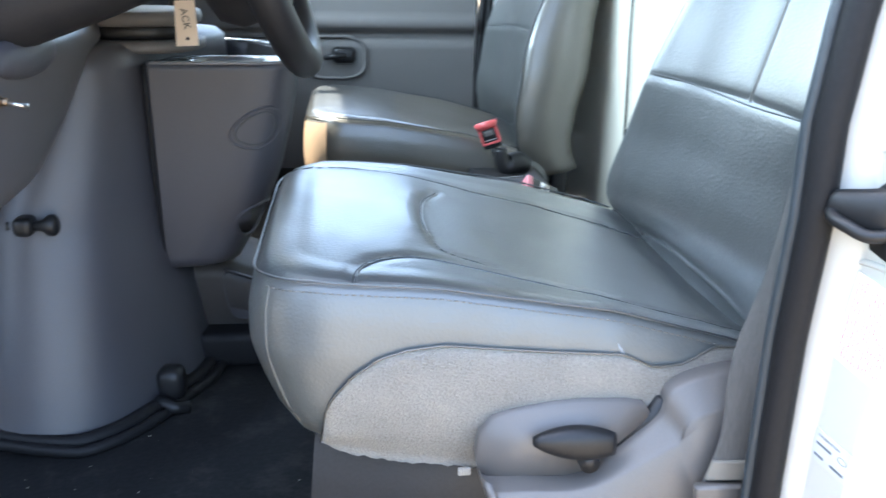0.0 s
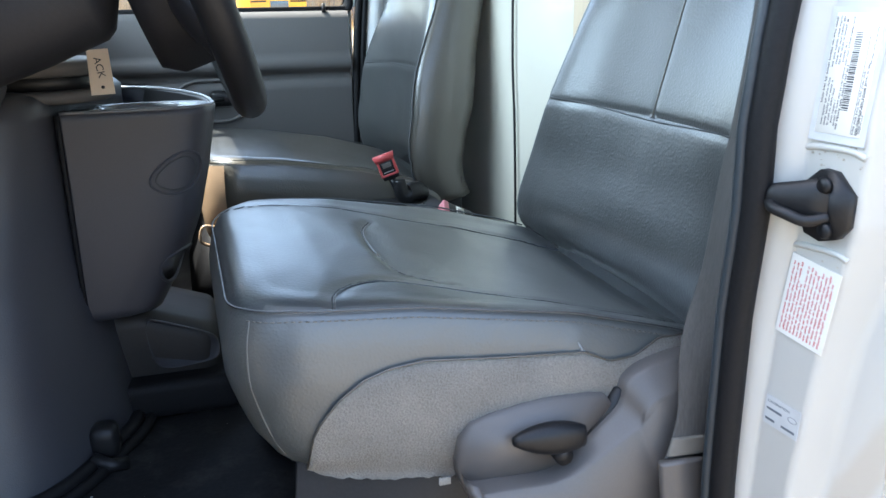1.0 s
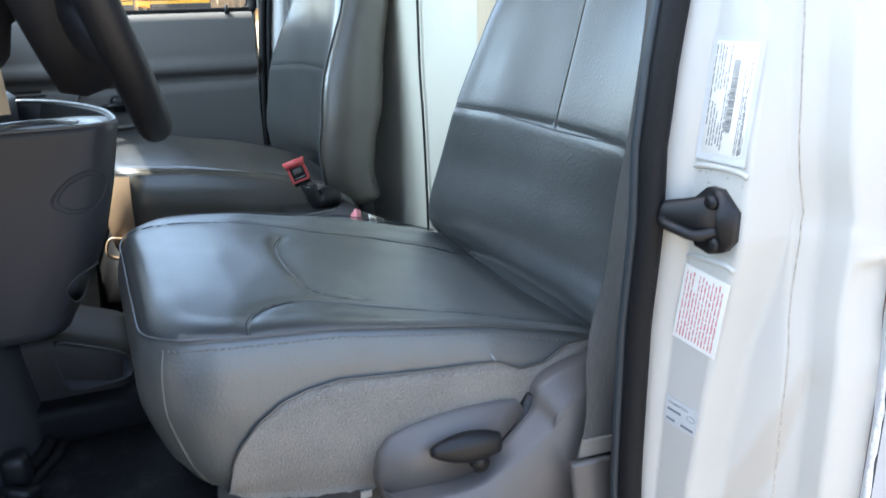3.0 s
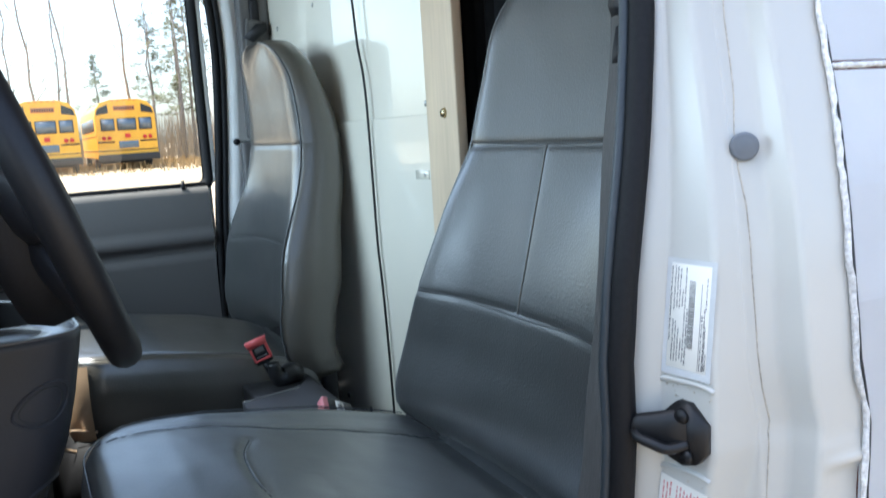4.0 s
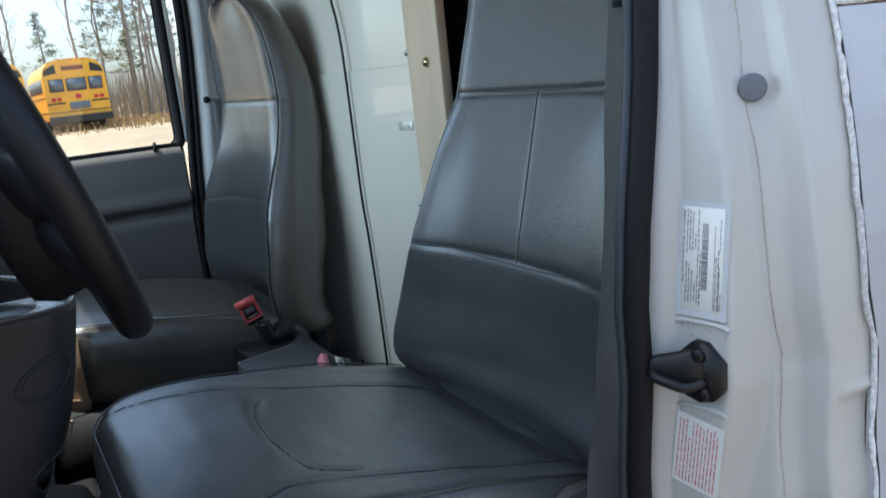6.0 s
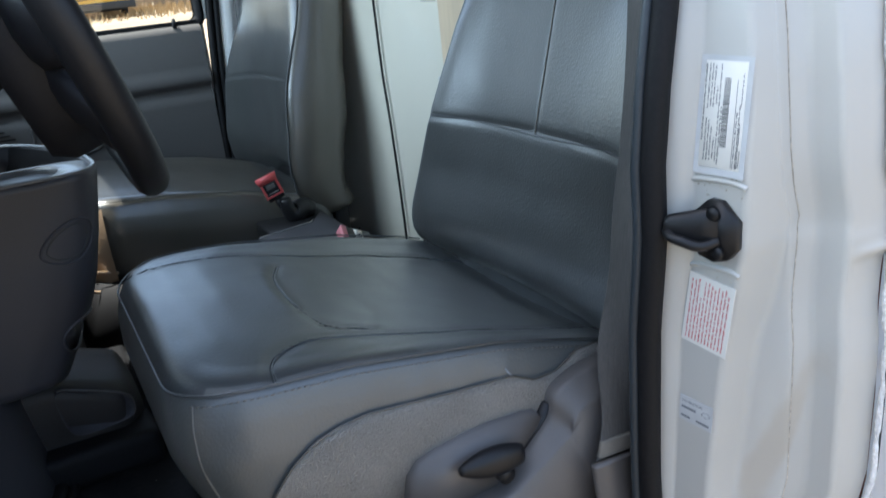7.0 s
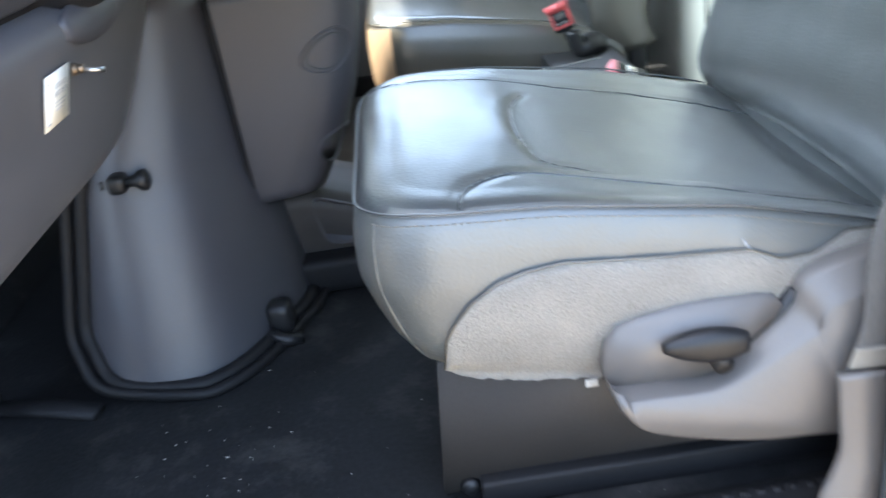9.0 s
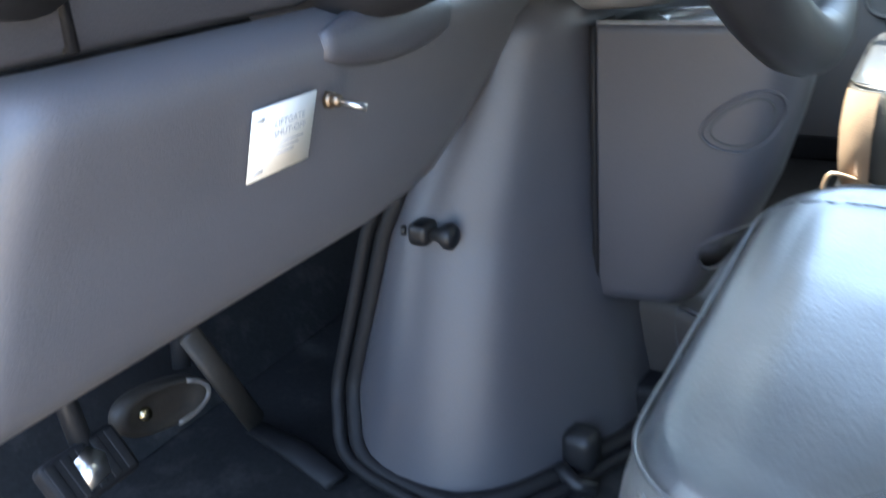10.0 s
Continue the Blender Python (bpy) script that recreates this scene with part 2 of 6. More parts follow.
def part(name, bm, mat, parent, label="", smooth=True):
    return link(name, bm, mat, parent, label, smooth)


def thing(name, label, category, group="", kind="", at=None):
    e = new(name)
    e.empty_display_size = 0.05
    if at is not None:
        e.matrix_world = at
    return tagged(e, label, category, group, kind)


def loft(rings, closed=True, caps=True, bm=None):
    """Skin over rings of equal length."""
    bm = bm or bmesh.new()
    vs = [[bm.verts.new(p) for p in r] for r in rings]
    k = len(rings[0])
    for a, b in zip(vs, vs[1:]):
        for i in range(k if closed else k - 1):
            j = (i + 1) % k
            bm.faces.new((a[i], a[j], b[j], b[i]))
    if caps and closed:
        bm.faces.new(vs[0][::-1])
        bm.faces.new(vs[-1])
    return bm


def smooth_line(pts, n=8, closed=False):
    """Catmull-Rom through the points."""
    p = [Vector(q) for q in pts]
    out = []
    m = len(p)
    for i in range(m if closed else m - 1):
        if closed:
            a, b, c, d = p[i - 1], p[i], p[(i + 1) % m], p[(i + 2) % m]
        else:
            a, b, c, d = p[max(i - 1, 0)], p[i], p[i + 1], p[min(i + 2, m - 1)]
        for s in range(n):
            t = s / n
            out.append(0.5 * (2 * b + (c - a) * t + (2 * a - 5 * b + 4 * c - d) * t * t + (3 * b - a - 3 * c + d) * t ** 3))
    if not closed:
        out.append(p[-1])
    return out


def tube(line, r, k=8, closed=False, bm=None, flat=1.0, up=None):
    """A round (or flattened) bar along a line; r a number or one for each point."""
    line = [Vector(p) for p in line]
    m = len(line)
    rs = [r] * m if isinstance(r, (int, float)) else r
    rings = []
    ref = Vector(up) if up else None
    for i, p in enumerate(line):
        q0 = line[i - 1] if (i or closed) else p
        q1 = line[(i + 1) % m] if (i < m - 1 or closed) else p
        d = (q1 - q0).normalized()
        if ref is None:
            ref = d.orthogonal().normalized()
        s = (ref - d * ref.dot(d)).normalized()
        if not up:
            ref = s
        c = d.cross(s)
        rings.append([p + (s * math.cos(2 * math.pi * j / k) * flat + c * math.sin(2 * math.pi * j / k)) * rs[i] for j in range(k)])
    if closed:
        rings.append(rings[0])
        return loft(rings, True, False, bm)
    return loft(rings, True, True, bm)


def box(x0, x1, y0, y1, z0, z1, bevel=0.0, seg=2, bm=None):
    own = bmesh.new()
    bmesh.ops.create_cube(own, size=1, matrix=Matrix.LocRotScale(((x0 + x1) / 2, (y0 + y1) / 2, (z0 + z1) / 2), None, (x1 - x0, y1 - y0, z1 - z0)))
    if bevel:
        bmesh.ops.bevel(own, geom=own.edges[:], offset=bevel, segments=seg, profile=0.6, affect="EDGES")
    if bm is None:
        return own
    tmp = bpy.data.meshes.new("tmp")
    own.to_mesh(tmp)
    own.free()
    bm.from_mesh(tmp)
    bpy.data.meshes.remove(tmp)
    return bm


def solid(outline, back, bm=None):
    """A plate: the outline (3D points) and the same moved by back."""
    off = Vector(back)
    a = [Vector(p) for p in outline]
    return loft([a, [p + off for p in a]], True, True, bm)


def rounded(bm, r, seg=2, ang=0.6):
    es = [e for e in bm.edges if len(e.link_faces) == 2 and e.calc_face_angle(0) > ang]
    bmesh.ops.bevel(bm, geom=es, offset=r, segments=seg, profile=0.6, affect="EDGES")
    return bm


def lerp(tab, v):
    xs = [a for a, _ in tab]
    return float(np.interp(v, xs, [b for _, b in tab]))


def disc(c, axis, r, depth, k=20, r2=None, bm=None):
    c, axis = Vector(c), Vector(axis).normalized()
    s = axis.orthogonal().normalized()
    t = axis.cross(s)
    r2 = r if r2 is None else r2
    ring = lambda o, q: [c + axis * o + (s * math.cos(2 * math.pi * j / k) + t * math.sin(2 * math.pi * j / k)) * q for j in range(k)]
    return loft([ring(0, r), ring(depth, r2)], True, True, bm)


def writing(name, text, size, m, mat, parent, label=""):
    cu = bpy.data.curves.new(name, "FONT")
    cu.body = text
    cu.size = size
    cu.extrude = 0.0001
    tmp = bpy.data.objects.new("tmp", cu)
    scene.collection.objects.link(tmp)
    bpy.context.view_layer.update()
    me = bpy.data.meshes.new_from_object(tmp.evaluated_get(bpy.context.evaluated_depsgraph_get()))
    bpy.data.objects.remove(tmp)
    me.materials.clear()
    me.materials.append(mat)
    ob = new(name, me)
    ob.parent = parent
    ob.matrix_local = m
    if label:
        ob["label"] = label
    return ob


# ---- the outdoors ----
GZ = -0.80


def lot(y):
    """Height of the lot, which climbs gently away from the truck."""
    f = min(1, max(0, (y - 12) / 20))
    return GZ + 0.42 * f * f * (3 - 2 * f)


bm = bmesh.new()
N = 60
gv = []
for i in range(N + 1):
    row = []
    for j in range(N + 1):
        u, v = (i / N - 0.5) * 2, (j / N - 0.5) * 2
        x, y = 400 * u * abs(u), 400 * v * abs(v)
        far = max(0.0, math.hypot(x, y - 2) - 18)
        row.append(bm.verts.new((x, y, lot(y) + 0.10 * noise.noise((x * 0.15, y * 0.15, 0)) * min(1, far / 8))))
    gv.append(row)
for i in range(N):
    for j in range(N):
        bm.faces.new((gv[i][j], gv[i + 1][j], gv[i + 1][j + 1], gv[i][j + 1]))
tagged(link("ground", bm, GROUND), "dry tan gravel and grass lot in sunlight", "ground", kind="structure")


# unseen slab whose tone sets how much light bounces into the cab
GRAVEL = material("bounce_gravel", (0.20, 0.163, 0.120), 0.95, grain=30, vary=0.3, bump=0.5, size=0.004, stain=0.6, spec=0.1)
tagged(link("pavement", box(-15, 19, -12, 11, GZ - 0.05, GZ + 0.012), GRAVEL, smooth=False), "unseen tan gravel slab, toned to set the light bounced into the cab", "pavement", kind="structure")


def school_bus(m, label):
    bus = thing("school_bus", label, "bus", group="parked buses", at=m)
    W, L, H0, H1 = 1.22, 9.5, 0.55, 3.05
    prof = [(-W, H0), (W, H0), (W, 2.35), (W - 0.06, 2.65), (W - 0.28, 2.92), (W - 0.65, 3.03), (0, H1), (-W + 0.65, 3.03), (-W + 0.28, 2.92), (-W + 0.06, 2.65), (-W, 2.35)]
    part("body", loft([[(x, 0, z) for x, z in prof], [(x, L, z) for x, z in prof]]), BUSYELLOW, bus, smooth=False)
    part("bumper", box(-W - 0.02, W + 0.02, -0.16, 0.06, 0.42, 0.72, 0.02), BUSBLACK, bus, "black rear bumper")
    for x0, x1 in ((-1.02, -0.46), (-0.36, 0.42), (0.52, 1.06)):
        w = part("window", box(x0, x1, -0.03, 0.02, 1.72, 2.24, 0.02), BUSBLACK, bus, "black framed rear window")
        part("pane", box(x0 + 0.04, x1 - 0.04, -0.045, -0.025, 1.76, 2.20), DARKGLASS, w)
    part("lower_window", box(-0.36, 0.44, -0.03, 0.02, 0.96, 1.27, 0.02), DARKGLASS, bus, "dark lower rear door pane")
    part("sign_board", box(-0.45, 0.42, -0.03, 0.02, 2.56, 2.76, 0.01), BUSSIGN, bus, "faded red lettered sign above the rear windows")
    for k in range(9):
        part("letter_bar", box(-0.40 + 0.09 * k, -0.345 + 0.09 * k, -0.036, -0.028, 2.60, 2.72), BUSBLACK, bus)
    for k in range(5):
        part("marker_lamp", box(-0.5 + 0.22 * k, -0.40 + 0.22 * k, -0.02, 0.06, 2.96, 3.02, 0.01), BUSAMBER, bus)
    part("emblem", box(-0.08, 0.14, -0.03, 0.02, 1.40, 1.58, 0.01), BUSRED, bus)
    for sx in (-1, 1):
        part("lamp_panel", solid([(sx * 0.66, -0.02, 2.48), (sx * 1.17, -0.02, 2.40), (sx * 1.08, -0.02, 2.66), (sx * 0.68, -0.02, 2.84)], (0, 0.05, 0)), BUSBLACK, bus, "black warning lamp panel", smooth=False)
        for k in (0.72, 0.94):
            part("lamp", disc((sx * k, -0.03, 1.42), (0, -1, 0), 0.085, 0.03), BUSRED, bus)
        part("reflector", box(sx * 0.86 - 0.34, sx * 0.86 + 0.34, -0.025, 0.01, 1.22, 1.28), BUSBLACK, bus)
    part("rub_rail", box(-W - 0.015, W + 0.015, -0.015, L, 0.86, 0.90), BUSBLACK, bus)
    part("rub_rail", box(-W - 0.015, W + 0.015, 0.1, L, 1.50, 1.53), BUSBLACK, bus)
    for sx in (-1, 1):
        for i in range(9):
            y = 0.9 + i * 0.9
            part("side_window", box(sx * W - 0.02, sx * W + 0.02, y, y + 0.74, 1.75, 2.3), DARKGLASS, bus)
        for y in (2.6, 8.4):
            wh = part("wheel", disc((sx * 0.98, y, 0.5), (sx, 0, 0), 0.5, 0.22, 24), BUSBLACK, bus)
            part("rim", disc((sx * 1.2, y, 0.5), (sx, 0, 0), 0.28, 0.02, 20), STEEL, wh)
    part("axle", box(-1.0, 1.0, 1.2, 3.0, 0.32, 0.6), BUSBLACK, bus)
    return bus


school_bus(pose(4.2, 37.4, lot(37), 0, 0, -0.5), "yellow school bus parked with its rear towards the lot")
school_bus(pose(1.0, 36.2, lot(37), 0, 0, -0.5), "yellow school bus parked beside another, partly hidden")


def bare_tree(x, y, h, lean, seed, r=0.085):
    rnd = random.Random(seed)
    t = thing("bare_tree", "tall bare leafless tree with grey bark", "tree", group="trees behind the lot", at=pose(x, y, lot(y)))
    line = [(lean * h * (k / 10) + 0.16 * rnd.uniform(-1, 1), 0.12 * rnd.uniform(-1, 1), h * k / 10) for k in range(11)]
    part("trunk", tube(line, [r * (1 - 0.088 * k) for k in range(11)], 7), BARK, t)
    for k in range(3, 11):
        for _ in range(2):
            bm = bmesh.new()
            base = Vector(line[k - 1]).lerp(Vector(line[k]), rnd.random())
            a = rnd.uniform(0, 6.28)
            ln = (11.5 - k) * 0.22 * rnd.uniform(0.4, 1.2)
            d = Vector((math.cos(a), math.sin(a), rnd.uniform(0.6, 1.6))).normalized()
            p = [base, base + d * ln * 0.5 + Vector((0, 0, 0.1)), base + d * ln + Vector((0, 0, 0.35 * ln))]
            tube(p, [0.030, 0.020, 0.008], 4, bm=bm)
            for _ in range(4):
                q = p[1].lerp(p[2], rnd.random())
                e = Vector((rnd.uniform(-1, 1), rnd.uniform(-1, 1), rnd.uniform(0.2, 1.2))).normalized() * ln * 0.4
                tube([q, q + e], [0.012, 0.004], 3, bm=bm)
            part("limb", bm, BARK, t)
    return t


def pine(x, y, h, seed, bottom=0.28, dens=34):
    rnd = random.Random(seed)
    t = thing("pine_tree", "tall pine with sparse drooping green boughs", "tree", group="trees behind the lot", at=pose(x, y, lot(y)))
    part("trunk", tube([(0, 0, 0), (0.05, 0, h * 0.5), (0, 0.03, h)], [0.11, 0.07, 0.015], 7), BARK, t)
    cr = bmesh.new()
    for k in range(dens):
        f = bottom + (1 - bottom) * (k / dens)
        a = rnd.uniform(0, 6.28)
        ln = (1.12 - f) * h * 0.25 * rnd.uniform(0.4, 1.2)
        p0 = Vector((0, 0, f * h))
        d = Vector((math.cos(a), math.sin(a), 0))
        p1 = p0 + d * ln + Vector((0, 0, rnd.uniform(-0.1, 0.25) * ln))
        part("limb", tube([p0, p1], [0.03, 0.008], 4), BARK, t)
        for _ in range(14):
            c = p0.lerp(p1, rnd.uniform(0.35, 1.05)) + Vector((rnd.gauss(0, 0.13), rnd.gauss(0, 0.13), rnd.gauss(0, 0.10)))
            for _ in range(5):
                u = Vector((rnd.gauss(0, 1), rnd.gauss(0, 1), rnd.gauss(0, 0.5))).normalized() * rnd.uniform(0.12, 0.28)
                w = u.orthogonal().normalized() * 0.024
                cr.faces.new([cr.verts.new(q) for q in (c - w, c + w, c + u)])
    part("crown", cr, NEEDLES, t, smooth=False)
    return t


for i, (x, y, h, lean) in enumerate(((-1.2, 46, 13, 0.03), (1.2, 47, 15, -0.04), (3.0, 48, 14, -0.06), (5.6, 44, 16, -0.07), (9.6, 46, 17, -0.07), (-4.0, 49, 14, 0.02), (12.5, 47, 14, 0.0), (-6.5, 52, 15, 0.0), (8.7, 45, 12.5, 0.01), (9.3, 46.5, 13, -0.02), (10.1, 45, 12, 0.0), (7.2, 50, 11, 0.01), (2.2, 50, 12, 0.02), (0.2, 49, 11, -0.02))):
    bare_tree(x, y, h, lean, 10 + i)
for i, (x, y, h) in enumerate(((8.3, 47, 9.6), (7.4, 51, 8.6), (9.4, 50, 10.6), (10.6, 49, 11.8), (5.0, 58, 7.0), (9.6, 55, 12), (12.2, 52, 12), (14.5, 50, 13), (-9, 60, 12))):
    pine(x, y, h, 40 + i)
rnd = random.Random(5)
bm = bmesh.new()
for k in range(4200):
    x = rnd.uniform(-30, 45)
    y = rnd.uniform(50, 75)
    h = rnd.uniform(0.8, 3.0) * (1.35 if x > 8.6 else 1.0)
    w = rnd.uniform(0.02, 0.06)
    dx = rnd.uniform(-0.5, 0.5)
    g = lot(y)
    bm.faces.new([bm.verts.new(p) for p in ((x - w, y, g), (x + w, y, g), (x + dx, y, g + h))])
    for _ in range(3):
        f = rnd.uniform(0.3, 0.9)
        bx, bz = x + dx * f, g + h * f
        ex, ez = bx + rnd.uniform(-0.8, 0.8), bz + rnd.uniform(0.1, 0.8)
        bm.faces.new([bm.verts.new(p) for p in ((bx, y, bz), (bx + 0.03, y, bz), (ex, y, ez))])
tagged(link("underwood", bm, TWIGS, smooth=False), "bare brown brush at the edge of the wood", "brush", kind="stuff")
bm = bmesh.new()
for k in range(14000):
    x = rnd.uniform(-12, 25)
    y = rnd.choice((rnd.uniform(33, 52), rnd.uniform(39, 52)))
    h = rnd.uniform(0.08, 0.4)
    a = rnd.uniform(0, 3.14)
    w = 0.03
    g = lot(y)
    bm.faces.new([bm.verts.new(p) for p in ((x - w * math.cos(a), y - w * math.sin(a), g), (x + w * math.cos(a), y + w * math.sin(a), g), (x + rnd.uniform(-0.15, 0.15), y, g + h))])
tagged(link("dry_grass", bm, DRYGRASS, smooth=False), "dry brown grass round the parked buses", "grass", kind="stuff")


# ---- the cab: floor, walls, roof ----
FZ = 0.03
bm = box(-1.15, 0.46, -0.33, 1.40, FZ - 0.06, FZ)
tagged(link("floor", bm, MAT, smooth=False), "black rubber cab floor mat with grit", "floor", kind="structure")

# firewall, toe board
tagged(link("wall_firewall", box(-1.20, -1.15, -0.36, 1.44, -0.1, 0.86), RUBBER, smooth=False), "black insulated firewall of the cab", "wall", kind="structure")
tagged(link("toe_board", solid([(-1.15, -0.33, 0.45), (-1.15, -0.33, 0.032), (-0.82, -0.33, 0.032)], (0, 1.72, 0)), MAT, smooth=False), "sloping black toe board of the footwell", "floor", kind="structure")


# roof skin with a cove down to the door tops
def cove(x, z0=1.30):
    pts = [(x, -0.30, 1.16), (x, -0.29, 1.22), (x, -0.24, 1.275), (x, -0.15, z0), (x, 0.5, z0 + 0.015), (x, 1.15, z0), (x, 1.28, 1.27), (x, 1.345, 1.215), (x, 1.365, 1.16)]
    return smooth_line(pts, 4)


bm = loft([cove(x) for x in (-0.50, -0.2, 0.1, 0.455)], closed=False)
bmesh.ops.solidify(bm, geom=bm.faces[:], thickness=-0.03)
tagged(link("ceiling", bm, LINER), "tan grey cloth headliner", "ceiling", kind="structure")

# bulkhead behind the seats: cream sheet, opening in the middle, tan strip beside it
tagged(link("wall_bulkhead", box(0.429, 0.47, 0.38, 1.44, -0.05, 1.40), CREAM, smooth=False), "glossy cream painted sheet metal bulkhead", "wall", kind="structure")
tagged(link("wall_bulkhead_corner", box(0.462, 0.50, -0.335, -0.28, -0.05, 1.40), CREAM, smooth=False), "cream painted bulkhead edge behind the driver", "wall", kind="structure")
tagged(link("wall_bulkhead_header", box(0.429, 0.47, -0.28, 0.38, 1.24, 1.40), CREAM, smooth=False), "cream painted header over the pass-through", "wall", kind="structure")
sheet = thing("overlap_sheet", "cream sheet metal overlay with riveted edge", "panel")
part("sheet", box(0.4235, 0.4295, 0.40, 1.40, -0.02, 0.746, 0.0015, 1), CREAM, sheet, smooth=False)
for y, z in ((0.427, 0.641), (0.424, 0.50), (0.424, 0.33)):
    part("rivet", disc((0.424, y, z), (-1, 0, 0), 0.006, 0.003, 12, 0.004), STEEL, sheet)
part("tab", box(0.4215, 0.4240, 0.414, 0.468, 0.632, 0.648, 0.001, 1), CREAM, sheet, "cream painted fixing tab")
for y, z in ((0.930, 0.098), (0.788, 0.103)):
    part("rivet", disc((0.424, y, z), (-1, 0, 0), 0.007, 0.003, 12, 0.005), DARKBASE, sheet, "dark grimy rivet")
for y, z in ((0.421, 0.765), (0.413, 0.890), (0.411, 1.015), (0.979, 1.017), (1.272, 1.131), (1.27, 1.0)):
    r = link("rivet", disc((0.4295, y, z), (-1, 0, 0), 0.006, 0.003, 12, 0.004), STEEL)
    tagged(r, "small steel rivet in the cream bulkhead", "rivet", group="bulkhead rivets")
strip = thing("trim_strip", "tan painted wooden trim strip with bolts beside the opening", "trim strip", kind="structure")
part("board", box(0.411, 0.4295, 0.276, 0.385, 0.0, 1.38, 0.003), STRIPWOOD, strip)
for y, z in ((0.308, 0.953), (0.319, 0.745), (0.325, 0.50)):
    part("bolt", disc((0.411, y, z), (-1, 0, 0), 0.009, 0.005, 12, 0.006), BRASS, strip, "dull brass bolt")
# black hanging cloth and stained plywood within the opening
bm = bmesh.new()
rows = []
for k in range(25):
    y = 0.222 + 0.165 * k / 24
    rows.append([(0.485 + 0.012 * math.sin(k * 1.3), y, z) for z in (0.0, 0.5, 1.0, 1.3)])
loft(rows, False, bm=bm)
bmesh.ops.solidify(bm, geom=bm.faces[:], thickness=0.004)
tagged(link("curtain", bm, CLOTH), "black cloth hanging in the pass-through opening", "curtain")
door = thing("plywood_door", "reddish brown stained plywood panel behind the driver seat", "panel")
for k, (y0, y1) in enumerate(((-0.36, 0.135), (0.139, 0.42))):
    part("plank", box(0.56, 0.58, y0, y1, 0.0, 1.36, 0.002, 1), PLYWOOD, door)

# passenger door: inner panel, window, frame
DY = 1.375
pd = thing("door_1", "closed passenger door with grey plastic inner panel", "door", kind="structure")
part("skin", box(-0.75, 0.245, DY + 0.03, DY + 0.11, -0.12, 0.60), WHITE, pd)
bm = bmesh.new()
rows = []
prof = [(0.0, 0.06), (0.0, 0.40), (-0.002, 0.425), (0.010, 0.431), (0.012, 0.446), (-0.008, 0.452), (-0.013, 0.462), (-0.013, 0.474), (-0.009, 0.483), (-0.001, 0.489), (0.0, 0.50), (0.002, 0.585), (0.012, 0.602), (0.04, 0.606)]
for x in np.linspace(-0.74, 0.232, 30):
    rows.append([(x, DY + a, z) for a, z in prof])
loft(rows, False, bm=bm)
part("panel", bm, PANEL, pd)
# armrest pull, handle bezel
bez = [(-0.140 + 0.080 * math.cos(a) * (1 + 0.25 * abs(math.sin(a))), DY - 0.002, 0.380 + 0.053 * math.sin(a) * (1 + 0.2 * abs(math.cos(a)))) for a in np.linspace(0, 2 * math.pi, 40, endpoint=False)]
hb = part("handle_bezel", tube(bez, 0.005, 6, closed=True), PANEL, pd)
part("handle_cup", box(-0.146, -0.082, DY - 0.004, DY + 0.01, 0.362, 0.408, 0.014), BLACK, hb, "dark recessed door handle")
part("handle", tube([(-0.165, DY - 0.008, 0.380), (-0.14, DY - 0.016, 0.384), (-0.11, DY - 0.012, 0.386)], 0.007, 8), BLACK, hb)
for k in range(5):
    part("speaker_slot", box(-0.46 + 0.004 * k, -0.30 + 0.010 * k, DY - 0.003, DY + 0.002, 0.428 - 0.010 * k, 0.431 - 0.010 * k), BLACK, pd)
# upper door frame round the glass
WX0, WX1, WZ0, WZ1 = -0.70, 0.228, 0.612, 1.150


def win_ring(x0, x1, z0, z1, y, r, n=9):
    """Window outline: upright rear edge, raked front edge, rounded corners."""
    rake = x0 + 0.50
    corners = (((x1, z1), r), ((rake, z1), 2.4 * r), ((x0, z0), 0.4 * r), ((x1, z0), 0.4 * r))
    pts = []
    for i, (c, q) in enumerate(corners):
        c = Vector(c)
        a = (Vector(corners[i - 1][0]) - c).normalized()
        b = (Vector(corners[(i + 1) % 4][0]) - c).normalized()
        for k in range(n):
            t = k / (n - 1)
            p = c + a * q * (1 - t) ** 2 + b * q * t ** 2
            pts.append((p.x, y, p.y))
    return pts


w1 = thing("window_1", "passenger door window in a black rubber frame", "window", kind="structure")
ri = [win_ring(WX0, WX1, WZ0, WZ1, DY + 0.03, 0.05), win_ring(WX0 - 0.012, WX1 + 0.012, WZ0 - 0.012, WZ1 + 0.012, DY + 0.012, 0.055), win_ring(WX0 - 0.022, WX1 + 0.022, WZ0 - 0.016, WZ1 + 0.022, DY + 0.02, 0.06), win_ring(WX0 - 0.022, WX1 + 0.022, WZ0 - 0.016, WZ1 + 0.022, DY + 0.05, 0.06), win_ring(WX0, WX1, WZ0, WZ1, DY + 0.05, 0.05)]
part("gasket", loft(ri, True, False), RUBBER, w1)
ri = [win_ring(WX0 - 0.020, WX1 + 0.020, WZ0 - 0.006, WZ1 + 0.020, DY + 0.022, 0.06), win_ring(WX0 - 0.032, WX1 + 0.032, WZ0 - 0.006, WZ1 + 0.030, DY + 0.018, 0.066), win_ring(WX0 - 0.036, WX1 + 0.036, WZ0 - 0.006, WZ1 + 0.034, DY + 0.09, 0.066), win_ring(WX0 - 0.020, WX1 + 0.020, WZ0 - 0.006, WZ1 + 0.020, DY + 0.09, 0.06)]
part("window_frame", loft(ri + ri[:1], True, False), WHITE, w1)
